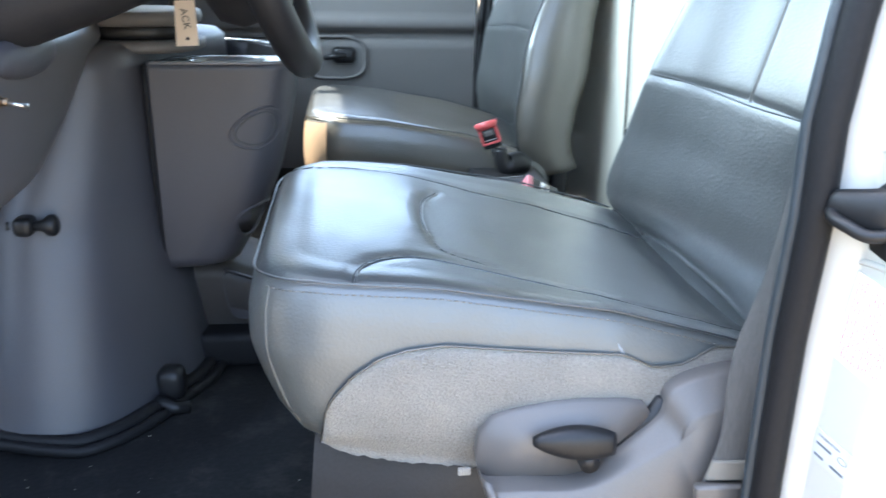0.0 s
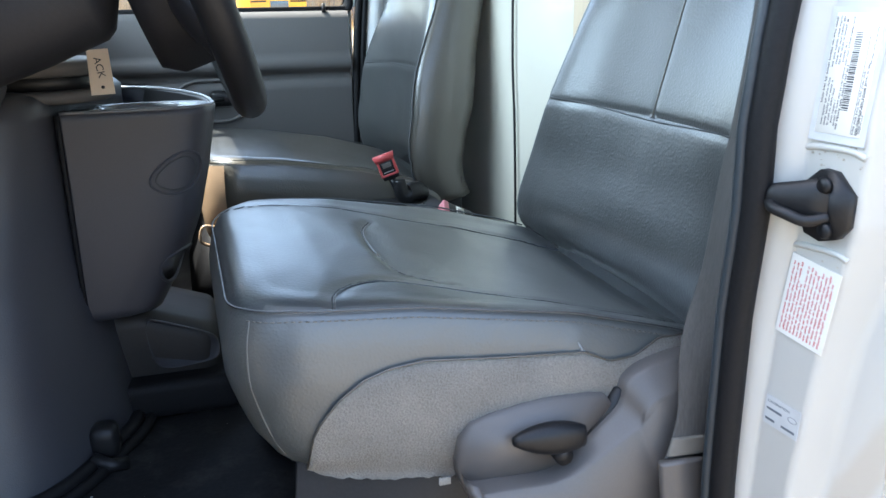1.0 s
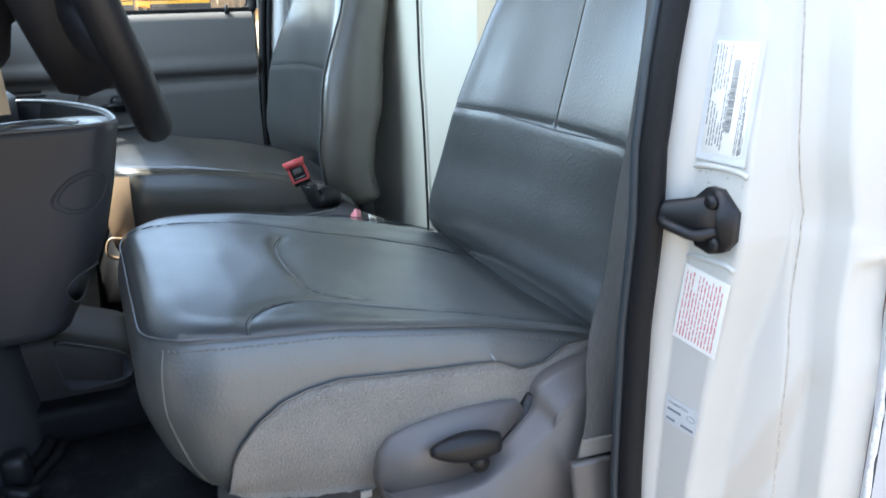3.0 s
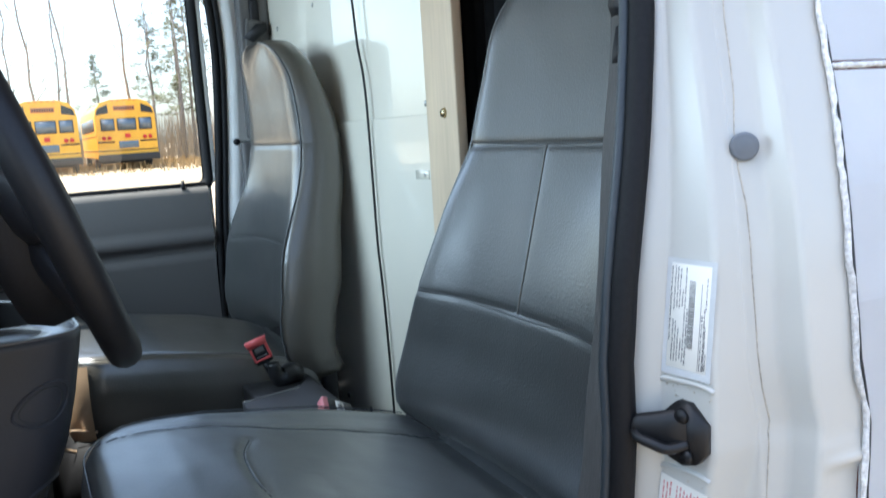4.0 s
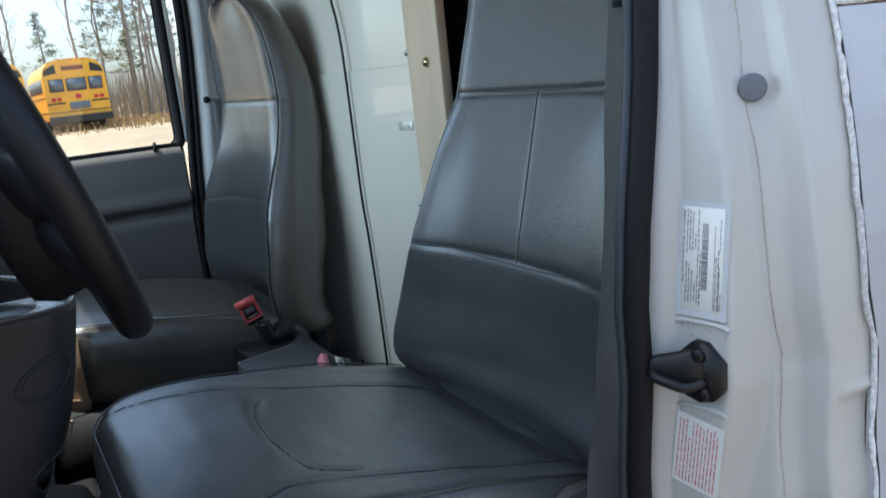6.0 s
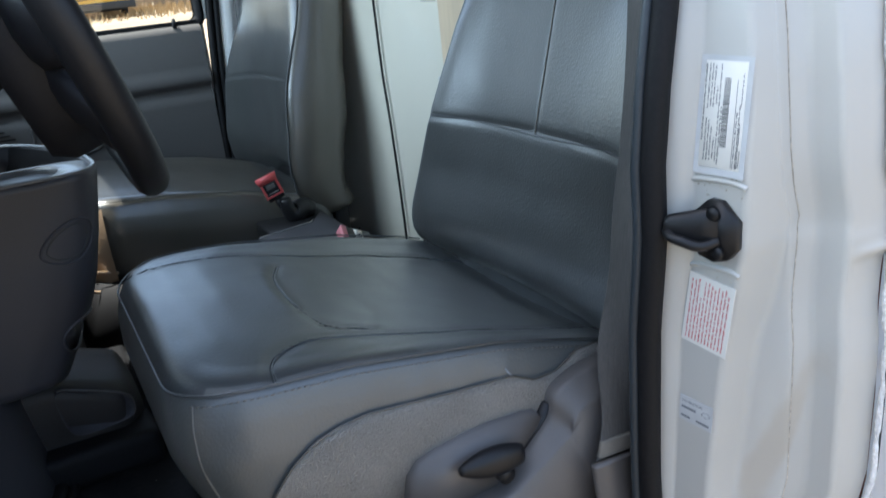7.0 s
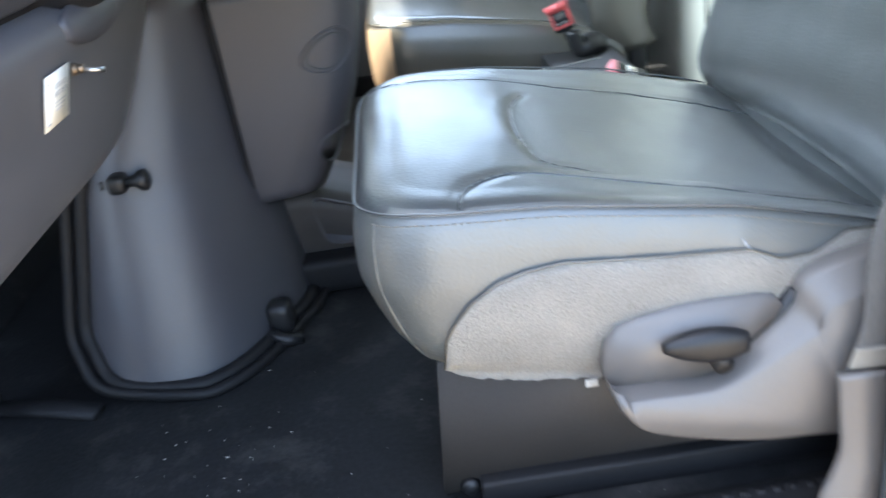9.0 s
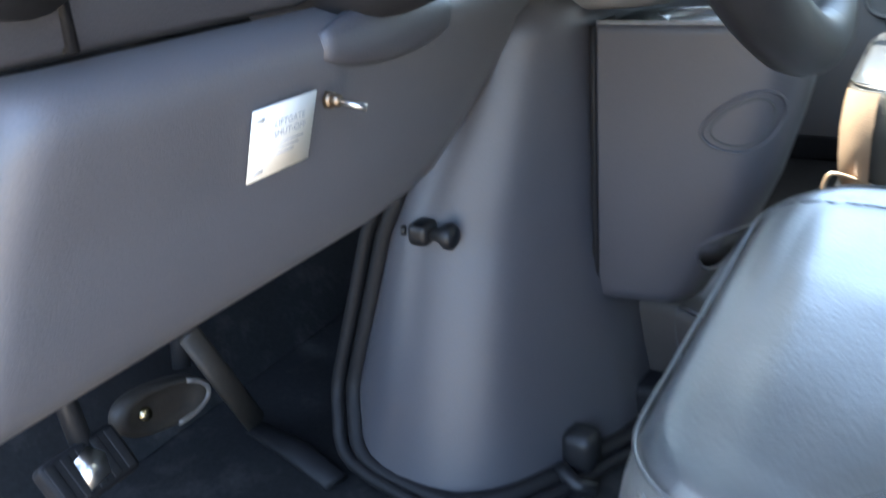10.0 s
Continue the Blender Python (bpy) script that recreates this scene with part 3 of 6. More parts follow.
tagged(link("wall_passenger_front", solid([(-1.15, 1.40, -0.1), (-0.74, 1.40, -0.1), (-0.735, 1.40, 0.60), (-0.23, 1.40, 1.172), (-0.23, 1.40, 1.30), (-0.54, 1.40, 1.33), (-1.15, 1.40, 0.86)], (0, 0.05, 0)), PANEL, smooth=False), "grey front pillar beside the passenger window", "wall", kind="structure")
g = part("pane", solid(win_ring(WX0 - 0.004, WX1 + 0.004, WZ0 - 0.004, WZ1 + 0.004, DY + 0.045, 0.05), (0, 0.004, 0)), GLASS, w1, smooth=False)
g.visible_shadow = False
part("lock_knob", tube([(0.168, DY + 0.012, 0.598), (0.168, DY + 0.012, 0.622)], [0.006, 0.004], 8), BLACK, w1)
part("sill_strip", box(WX0, WX1, DY + 0.02, DY + 0.032, 0.600, 0.614, 0.003), RUBBER, w1)

# passenger door seal and body pillar
seal = smooth_line([(-0.74, 1.378, 0.62), (-0.50, 1.378, 0.89), (-0.30, 1.376, 1.11), (-0.22, 1.376, 1.165), (-0.10, 1.376, 1.190), (0.1, 1.378, 1.196), (0.225, 1.380, 1.188), (0.272, 1.382, 1.13), (0.285, 1.384, 0.95), (0.272, 1.384, 0.72), (0.252, 1.384, 0.5), (0.240, 1.384, 0.25), (0.236, 1.384, 0.05)], 6)
tagged(link("door_seal_lip", tube([(p.x + (0.017 if p.x > 0.2 else 0.0), p.y - 0.002, p.z + (0.0 if p.x > 0.2 else 0.014)) for p in seal[18:]], 0.0085, 8), RUBBER), "outer lip of the black passenger door seal", "seal", kind="structure")
tagged(link("door_seal", tube(seal, 0.0105, 8), RUBBER), "black rubber weather seal round the passenger door", "seal", kind="structure")
rows = []
for z in np.linspace(-0.05, 1.25, 24):
    x0 = lerp(((-0.05, 0.243), (0.25, 0.246), (0.5, 0.258), (0.72, 0.278), (0.95, 0.292), (1.13, 0.285), (1.25, 0.26)), z)
    rows.append([(x0 + d, y, z) for d, y in ((0.0, 1.42), (0.003, 1.392), (0.012, 1.384), (0.028, 1.380), (0.045, 1.372), (0.052, 1.378), (0.2, 1.385))])
tagged(link("pillar_passenger", loft(rows, False), WHITE), "white painted door pillar of the passenger side", "pillar", kind="structure")
tr = thing("pillar_trim", "grey plastic pillar trim with seat belt slot", "trim", kind="structure")
bm = box(0.345, 0.4285, 1.335, 1.372, 0.72, 1.175, 0.012, 3)
part("cover", bm, PANEL, tr)
part("slot", box(0.375, 0.400, 1.331, 1.340, 1.02, 1.085, 0.008), HUBBLACK, tr)
part("lower_cover", box(0.325, 0.4285, 1.345, 1.372, 0.03, 0.715, 0.012, 3), PANEL, tr)
part("plug_hole", disc((0.318, 1.375, 0.715), (0, -1, 0), 0.009, 0.006, 12), BLACK, tr)
pb = thing("seat_belt", "grey passenger seat belt hanging from its guide", "seat belt", group="seat belts")
part("strap", tube(smooth_line([(0.385, 1.325, 1.03), (0.375, 1.322, 0.95), (0.365, 1.315, 0.75), (0.36, 1.31, 0.4), (0.36, 1.31, 0.08)], 5), 0.024, 8, flat=0.06, up=(0, 1, 0)), BELT, pb)
part("guide", rounded(solid([(0.350, 1.314, 0.985), (0.385, 1.314, 1.018), (0.412, 1.314, 1.022), (0.414, 1.314, 1.002), (0.375, 1.314, 0.972)], (0, 0.02, 0)), 0.006), HUBBLACK, pb)
tagged(link("wall_passenger_upper", box(-0.75, 0.47, 1.40, 1.46, 1.17, 1.36), WHITE, smooth=False), "white roof rail over the passenger door", "wall", kind="structure")
tagged(link("wall_passenger_rear", box(0.29, 0.50, 1.395, 1.46, -0.1, 1.36), WHITE, smooth=False), "white cab corner behind the passenger door", "wall", kind="structure")
tagged(link("roof", box(-0.51, 0.50, -0.34, 1.46, 1.36, 1.39), WHITE, smooth=False), "white cab roof skin", "roof", kind="structure")
tagged(link("roof_rail_driver", box(-0.75, 0.46, -0.37, -0.31, 1.19, 1.36), WHITE, smooth=False), "white roof rail over the open driver doorway", "wall", kind="structure")

# windscreen and its pillars
ws = thing("windscreen", "wide windscreen over the dash", "window", kind="structure")
g = part("pane", solid([(-1.15, -0.30, 0.86), (-1.15, 1.38, 0.86), (-0.515, 1.30, 1.34), (-0.515, -0.22, 1.34)], (-0.004, 0, 0.004)), GLASS, ws, smooth=False)
g.visible_shadow = False
for y0, y1 in ((-0.34, -0.28), (1.42, 1.36)):
    part("pillar", tube([(-1.16, y0, 0.80), (-0.59, y1, 1.30)], 0.04, 8), PANEL, ws)
# visor added out of view, a metre wide, to block sun on the floor
v = thing("sun_visor", "unseen tan sun visor, widened to keep sun off the seat and floor", "sun visor", group="sun visors")
part("pad", rounded(solid([(x, -0.24, z) for x, z in ((-0.73, 1.105), (-0.72, 1.10), (-0.46, 1.215), (-0.30, 1.235), (-0.30, 1.26), (-0.47, 1.24))], (0, 1.0, 0)), 0.006, 2), LINER, v)
part("hinge", tube([(-0.47, -0.25, 1.24), (-0.47, -0.265, 1.25), (-0.47, -0.27, 1.27)], 0.007, 8), PANEL, v)
v = thing("sun_visor", "tan cloth sun visor swung to the passenger side", "sun visor", group="sun visors")
part("pad", rounded(solid([(x, 1.20, z) for x, z in ((-0.52, 1.06), (-0.24, 1.085), (-0.205, 1.105), (-0.188, 1.15), (-0.187, 1.20), (-0.20, 1.245), (-0.52, 1.255))], (0, 0.024, 0)), 0.010, 3), LINER, v)
cl = part("clip", box(-0.192, -0.160, 1.195, 1.225, 1.186, 1.212, 0.007, 3), BLACK, v, "dark visor clip")
part("post", tube([(-0.176, 1.21, 1.20), (-0.172, 1.22, 1.27)], 0.007, 8), PANEL, cl)
hook = link("coat_hook", disc((-0.02, 1.22, 1.29), (0, -0.5, -1), 0.012, 0.014, 14, 0.008), PANEL)
tagged(hook, "small grey screw cap in the headliner", "screw cap")

# ---- driver door jamb: white pillar, seal ----
def seal_x(z):
    return lerp(((-0.4, 0.225), (0.0, 0.240), (0.25, 0.228), (0.45, 0.219), (0.52, 0.217), (0.60, 0.225), (0.70, 0.246), (0.80, 0.266), (0.90, 0.279), (1.05, 0.285), (1.2, 0.27)), z)


def jamb_y(z):
    return lerp(((-0.4, 0.05), (0.2, 0.035), (0.36, 0.020), (0.45, 0.002), (0.55, 0.0), (0.62, 0.001), (0.70, 0.008), (0.80, 0.025), (0.9, 0.045), (1.3, 0.13)), z)


# widths of the pillar's faces: lead-in, striker face, riser, slanted trough, second riser, lip, second face, outer band
LEAD = ((-0.4, 0.003), (0.06, 0.003), (0.2, 0.012), (0.345, 0.0165), (0.39, 0.020), (0.52, 0.020), (0.6, 0.022), (0.7, 0.013), (0.8, 0.005), (1.3, 0.004))
FACE = ((-0.4, 0.038), (0.2, 0.0392), (0.345, 0.046), (0.48, 0.0515), (0.52, 0.0520), (0.6, 0.0447), (0.7, 0.0374), (0.8, 0.0273), (1.3, 0.018))
RISER = ((-0.4, 0.030), (0.06, 0.030), (0.2, 0.035), (0.345, 0.035), (0.39, 0.040), (0.47, 0.044), (0.51, 0.033), (0.6, 0.0245), (0.7, 0.0205), (1.3, 0.020))
TROUGH = ((-0.4, 0.018), (0.06, 0.022), (0.2, 0.044), (0.345, 0.030), (0.39, 0.0145), (0.46, 0.001), (1.3, 0.001))
RISER2 = ((-0.4, 0.030), (0.06, 0.030), (0.14, 0.008), (0.2, 0.002), (0.39, 0.003), (0.47, 0.010), (1.3, 0.010))
FACE2 = ((0.345, 0.0260), (0.6, 0.0255), (0.7, 0.0230), (0.8, 0.0197), (1.3, 0.016))
BAND = ((0.3, 0.0500), (0.6, 0.0460), (0.8, 0.0525), (1.3, 0.053))
AHEAD = Vector((0.17, -0.985, 0)).normalized()


def jamb_keys(z):
    """Corners of the pillar's section at height z, from the seal out to the cargo box."""
    wave = 0.007 * math.exp(-((z - 0.693) / 0.03) ** 2)
    a = Vector((seal_x(z) + 0.001, -0.378 + 0.85 * jamb_y(z), z))
    b = a + Vector((1, -0.25, 0)) * lerp(LEAD, z)
    c = b + AHEAD * lerp(FACE, z)
    m = c + Vector((1, -0.10, 0)) * lerp(RISER, z)
    n = m + Vector((0.55, -0.83, 0)) * lerp(TROUGH, z)
    d = n + Vector((1, -0.10, 0)) * (lerp(RISER2, z) - wave)
    e = d + Vector((0.8, -0.6, 0)) * 0.0165 + Vector((wave, 0, 0))
    f = e + AHEAD * lerp(FACE2, z)
    return [a, b, c, m, n, d, e, f, f + Vector((1, -0.06, 0)) * lerp(BAND, z)]


def jamb_face(f, z, lift=0.0):
    """A point on the striker face: f across it, from 0 at the seal's side to 1."""
    k = jamb_keys(z)
    return k[1].lerp(k[2], f) + Vector((-0.985, -0.17, 0)) * lift


def box_x(z):
    return jamb_keys(z)[-1].x


def box_y(z):
    return jamb_keys(z)[-1].y


zs = sorted([*np.linspace(-0.45, 1.30, 60), *np.linspace(0.405, 0.460, 18)])
rows = []
crease = []
for z in zs:
    key = jamb_keys(z)
    row = [key[0] + Vector((-0.004, 0.033, 0)), key[0] + Vector((-0.002, 0.012, 0))]
    for i in range(1, 8):
        p, back, on = key[i], (key[i - 1] - key[i]), (key[i + 1] - key[i])
        r = (0.0025, 0.0050, 0.0050, 0.0060, 0.0006, 0.0040, 0.0040)[i - 1]
        u, v = back.normalized() * min(r, back.length * 0.4), on.normalized() * min(r, on.length * 0.4)
        row += [p + u * 1.2, p + u * 0.8, p + u * 0.3 + v * 0.3, p + v * 0.8, p + v * 1.2]
        if i == 5:
            crease.append(p + Vector((-0.0002, -0.0002, 0)))
    for f in (0.3, 0.55, 0.8, 1.0):
        fold = min(1, f * 1.6) * (0.0035 * math.exp(-((z - 0.436) / 0.006) ** 2) - 0.004 / (1 + math.exp((z - 0.432) / 0.0025)))
        row.append(key[7].lerp(key[8], f) + Vector((0, -fold, 0)))
    rows.append(row)
jamb = link("door_jamb", loft(rows, False), JAMBPAINT)
part("sealer_crease", tube(crease, 0.0006, 5), CAULK_DARK, jamb, "dark cracked sealer line")
tagged(jamb, "white painted driver door pillar with ridges and grime", "pillar", kind="structure")
tagged(link("pillar_core", box(0.37, 0.445, -0.33, -0.29, -0.45, 1.22), WHITE, smooth=False), "inner side of the white driver door pillar", "pillar", kind="structure")

# weather seal of the driver doorway and the dark trim within it
line = [(seal_x(z) - 0.008, -0.366 + jamb_y(z) * 0.8, z) for z in np.linspace(-0.10, 1.17, 40)]
tagged(link("door_seal", tube(line, 0.0115, 10), RUBBER), "black rubber weather seal on the driver doorway", "seal", kind="structure")
tagged(link("door_seal_bead", tube([(p[0] - 0.0105, p[1] + 0.009, p[2]) for p in line], 0.0048, 8), SEALBEAD), "slim bead along the weather seal, its blue sheen painted in", "seal", kind="structure")
line = [(p[0] + 0.014, p[1] + 0.018, p[2]) for p in line]
tagged(link("door_seal_lip", tube(line, 0.011, 8), RUBBER), "inner lip of the black weather seal", "seal", kind="structure")
rows = [[(seal_x(z) + 0.012, -0.338 + jamb_y(z) * 0.8, z), (seal_x(z) + 0.055, -0.268, z), (0.33, -0.252, z), (0.45, -0.248, z)] for z in np.linspace(0.03, 1.22, 30)]
tagged(link("pillar_trim_driver", loft(rows, False), RUBBER), "black plastic trim inside the driver door pillar", "trim", kind="structure")

# cargo box skin with cracked caulk at its joints
skin = thing("cargo_box", "white sheet panels of the cargo box side", "truck body", kind="structure")
for z0, z1 in ((-0.45, 0.750), (0.758, 2.2)):
    rows = []
    for z in np.linspace(z0, z1, 14):
        zz = min(z, 1.3)
        rows.append([(box_x(zz), box_y(zz) + 0.003, z), (box_x(zz) + 0.002, box_y(zz) - 0.002, z), (0.75, box_y(zz) - 0.002, z), (3.6, box_y(zz) - 0.002, z)])
    bm = loft(rows, False)
    bmesh.ops.solidify(bm, geom=bm.faces[:], thickness=0.012)
    part("panel", bm, BOXSKIN, skin, smooth=False)
part("roof", box(0.52, 3.6, -0.30, 1.47, 2.17, 2.2), BOXSKIN, skin, smooth=False)
part("far_side", box(0.52, 3.6, 1.465, 1.48, -0.45, 2.17), BOXSKIN, skin, smooth=False)
part("rear", box(3.6, 3.62, -0.37, 1.48, -0.45, 2.2), BOXSKIN, skin, smooth=False)
part("front", box(0.505, 0.515, -0.36, 1.46, 1.42, 2.17), BOXSKIN, skin, smooth=False)
part("bed", box(0.51, 3.6, -0.36, 1.46, -0.1, -0.05), PLYWOOD, skin, smooth=False)
rnd = random.Random(8)
bm = bmesh.new()
line = []
for z in np.linspace(-0.4, 1.3, 170):
    line.append((box_x(z) - 0.001 + rnd.uniform(-0.0012, 0.0012), box_y(z) - 0.0035, z))
tube(line, [rnd.uniform(0.0024, 0.0031) * (0.6 if rnd.random() < 0.15 else 1) for _ in line], 8, bm=bm)
part("caulk_seam", bm, CAULK, skin, "cracked grey caulk bead")
part("gap", tube([(box_x(z) + 0.0052, box_y(z) - 0.0025, z) for z in np.linspace(-0.4, 1.3, 60)], 0.0011, 5), SEAM, skin, "dark crack beside the caulk")
line = [(box_x(0.754) + 0.4 * k / 40, box_y(0.754) - 0.0015, 0.754 + rnd.uniform(-0.0006, 0.0006)) for k in range(41)]
part("caulk_seam", tube(line, [rnd.uniform(0.0018, 0.0032) for _ in line], 6), CAULK, skin, "cracked grey caulk bead")

# doorway sill
sill = thing("door_sill", "dark grey ribbed scuff plate on the driver sill", "sill", kind="structure")
rows = []
for x in np.linspace(-0.75, 0.24, 12):
    rows.append([(x, -0.245, FZ), (x, -0.250, FZ + 0.016), (x, -0.262, FZ + 0.02), (x, -0.33, FZ + 0.004), (x, -0.37, FZ - 0.02), (x, -0.38, FZ - 0.12)])
part("plate", loft(rows, False), RUBBER, sill)
for k in range(26):
    x = -0.22 + k * 0.016
    part("rib", box(x, x + 0.010, -0.268, -0.262, FZ + 0.017, FZ + 0.0206), RUBBER, sill)


# added dark strip over the bright door skin near the floor
tagged(link("door_sill_far", box(-1.10, 0.42, 1.372, 1.400, FZ, FZ + 0.055, 0.006), RUBBER, smooth=False), "black strip added to cover the bright skin below the passenger door", "sill", kind="structure")

# driver door, wide open at the doorway's front, unseen, angled to shade the pillar
door = thing("driver_door", "open driver door with grey inner panel and clear window", "door")
part("panel", rounded(box(0, 1.0, -0.045, 0.045, -0.36, 0.50), 0.02), PANEL, door, "grey inner door panel")
for x0, x1, z0, z1 in ((0.94, 1.0, 0.50, 1.18), (0.0, 0.06, 0.50, 1.18), (0.06, 0.94, 1.12, 1.18)):
    part("window_frame", box(x0, x1, -0.025, 0.025, z0, z1, 0.01), BLACK, door)
part("pane", box(0.06, 0.94, -0.003, 0.003, 0.50, 1.12), GLASS, door, "clear window pane", smooth=False)
door.matrix_world = pose(-0.82, -0.42, 0, 0, 0, -73)


# ---- seats ----
def rest_at(ob, p):
    """Move a thing's origin to its base p, leaving its parts where they are."""
    off = Matrix.Translation(-Vector(p))
    seen = set()
    for o in ob.children_recursive:
        if o.data and o.data.name not in seen:
            seen.add(o.data.name)
            if o.matrix_local == Matrix():
                o.data.transform(off)
            else:
                o.matrix_local = off @ o.matrix_local
    ob.location = p


def plan(x0, x1, y0, y1, r, inset, n=12, m=38, far=None):
    """Rounded rectangle, front corners by r, rear ones tighter, as a list of (x, y)."""
    x0, x1, y0, y1 = x0 + inset, x1 - inset, y0 + inset, y1 - inset
    rf, rb = max(r - inset * 0.7, 0.012), max(0.04 - inset * 0.5, 0.008)
    rq = max((far or r) - inset * 0.6, 0.012)
    out = []
    for cx, cy, a0, q in ((x0 + rf, y0 + rf, 180, rf), (x1 - rb, y0 + rb, 270, rb), (x1 - rb, y1 - rb, 0, rb), (x0 + rq, y1 - rq, 90, rq)):
        for k in range(n):
            a = radians(a0 + 90 * k / (n - 1))
            out.append((cx + q * math.cos(a), cy + q * math.sin(a)))
    full = []
    for i, a in enumerate(out):
        b = out[(i + 1) % len(out)]
        full.append(a)
        if i % n == n - 1:
            for k in range(1, m):
                full.append((a[0] + (b[0] - a[0]) * k / m, a[1] + (b[1] - a[1]) * k / m))
    return full


SX0, SX1, SY0, SY1 = -0.195, 0.30, -0.226, 0.244
EDGE = ((-0.22, 0.352), (-0.18, 0.360), (-0.14, 0.363), (-0.03, 0.354), (0.124, 0.329), (0.229, 0.300), (0.30, 0.276))
HEM = ((-0.2, 0.190), (-0.17, 0.195), (-0.14, 0.203), (-0.01, 0.176), (0.1, 0.170), (0.3, 0.165))


SEAMS = [np.array([(p.x, p.y) for p in smooth_line([(a, b, 0) for a, b in pts], 28)]) for pts in (
    ((-0.185, 0.150), (-0.10, 0.172), (0.05, 0.170), (0.20, 0.160), (0.29, 0.150)),
    ((0.0, 0.115), (-0.022, 0.05), (-0.030, -0.04), (-0.022, -0.105), (-0.008, -0.122), (0.03, -0.130)),
    ((-0.105, -0.222), (-0.098, -0.19), (-0.075, -0.165), (-0.03, -0.15), (0.08, -0.155), (0.2, -0.165), (0.29, -0.16)))]


def seat_top(x, y, dz=0.0, seams=True):
    """Height of the cushion's upper side: dished, with pressed-in seams and a sunk rear panel."""
    u = abs(y - 0.009) / 0.235
    dish = -0.016 * (1 - min(1, u) ** 3) * min(1, max(0, (x + 0.06) / 0.18))
    crown = 0.012 * (1 - min(1, u) ** 2) * (1 - min(1, max(0, (x + 0.10) / 0.15)))
    z = lerp(EDGE, x) + dish + crown
    for k, c in enumerate(SEAMS if seams else ()):
        dd = ((c - (x, y)) ** 2).sum(1)
        i = int(dd.argmin())
        d = math.sqrt(dd[i])
        z -= (0.0042 if k == 1 else 0.0028) * math.exp(-(d / 0.0055) ** 2)
        if k == 1 and d < 0.05 and -0.125 < y < 0.11:
            side = 1 if x > c[i][0] else -1
            fade = min(1, max(0, (y + 0.125) / 0.05)) * min(1, max(0, (0.11 - y) / 0.05))
            z += side * -0.0042 * fade * (1 - math.exp(-(d / 0.007) ** 2)) * math.exp(-(d / 0.028) ** 2)
    z += 0.0005 * noise.noise((x * 38, y * 22, 0.3)) + 0.0009 * noise.noise((x * 9, y * 11, 2.0))
    return z + dz


def build_seat(label, dx, dy, dz, tilt, fabric=True, rise=0.0, wide=1.0, over=0.0):
    seat = thing("bucket_seat", label, "seat", group="cab seats")
    # cushion: side rings, then the top drawn in towards the middle
    far = 0.118 if fabric else None
    rings = []
    swell = ((0.0, 0.016), (0.08, 0.006), (0.22, -0.002), (0.40, -0.006), (0.60, -0.010), (0.82, -0.006), (0.95, 0.0), (0.99, 0.004))
    for f in (0.0, 0.04, 0.08, 0.15, 0.22, 0.31, 0.40, 0.50, 0.58, 0.64, 0.70, 0.75, 0.80, 0.85, 0.90, 0.95, 0.99):
        ring = []
        for x, y in plan(SX0, SX1, SY0, SY1, 0.075, lerp(swell, f), far=far):
            fold = 0.0
            if fabric and y < SY0 + 0.02:
                for a, b, k in ((0.020, 0.075, 0.0022), (0.118, 0.050, 0.0020), (-0.04, 0.09, 0.0012), (0.075, -0.06, 0.0010)):
                    fold += k * math.exp(-((x - a - b * (f - 0.7)) / 0.0055) ** 2) * math.exp(-((f - 0.80) / 0.11) ** 2)
            ring.append((x + dx + 0.030 * (1 - f) ** 2.2 * min(1, max(0, (-0.10 - x) / 0.09)), y + dy - fold, lerp(HEM, x) + (lerp(EDGE, x) - 0.002 - lerp(HEM, x)) * f + dz))
        rings.append(ring)
    side = rings[1::2]
    for inset in (0.010, 0.016, *np.arange(0.023, 0.222, 0.0066)):
        rings.append([(x + dx, y + dy, seat_top(x, y, dz, fabric) - (0.001 if inset < 0.012 else -0.001 if inset < 0.03 else 0)) for x, y in plan(SX0, SX1, SY0, SY1, 0.075, inset, far=far)])
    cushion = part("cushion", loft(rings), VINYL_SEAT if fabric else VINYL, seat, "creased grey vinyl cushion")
    # side faces get the lit copies, which hold the side light in their colour
    cushion.data.materials.append(VINYL_LIT if fabric else VINYL_WARM_LIT)
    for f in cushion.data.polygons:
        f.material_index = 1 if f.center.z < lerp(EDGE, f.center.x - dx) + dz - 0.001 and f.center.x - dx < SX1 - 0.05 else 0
    edge = plan(SX0, SX1, SY0, SY1, 0.075, 0.001, far=far)
    line = [(x + dx, y + dy, lerp(EDGE, x) + dz - 0.001) for x, y in edge]
    n = len(line)
    fore = [p for p in line[n - 50:] + line[:6]] if fabric else []
    back_end = max(range(n), key=lambda i: line[i][0])
    open_line = [p for p in line[back_end:] + line[:back_end] if p[0] - dx < SX1 - 0.03]
    first = next(i for i in range(len(open_line)) if (Vector(open_line[i]) - Vector(open_line[i - 1])).length > 0.1)
    part("piping", tube(open_line[first:] + open_line[:first], 0.0012, 6), VINYL_SEAT if fabric else VINYL, cushion)
    if fore:
        part("front_piping", tube(fore, 0.0011, 6), PIPING, cushion, "worn pale piping along the front edge")
    # row of stitches just below the near edge
    bm = bmesh.new()
    way = [Vector((x + dx, y + dy, lerp(EDGE, x) - 0.009 + dz)) for x, y in plan(SX0, SX1, SY0, SY1, 0.075, -0.0028, far=far)[5:50]]
    far_on = [0.0]
    for p, q in zip(way, way[1:]):
        far_on.append(far_on[-1] + (q - p).length)
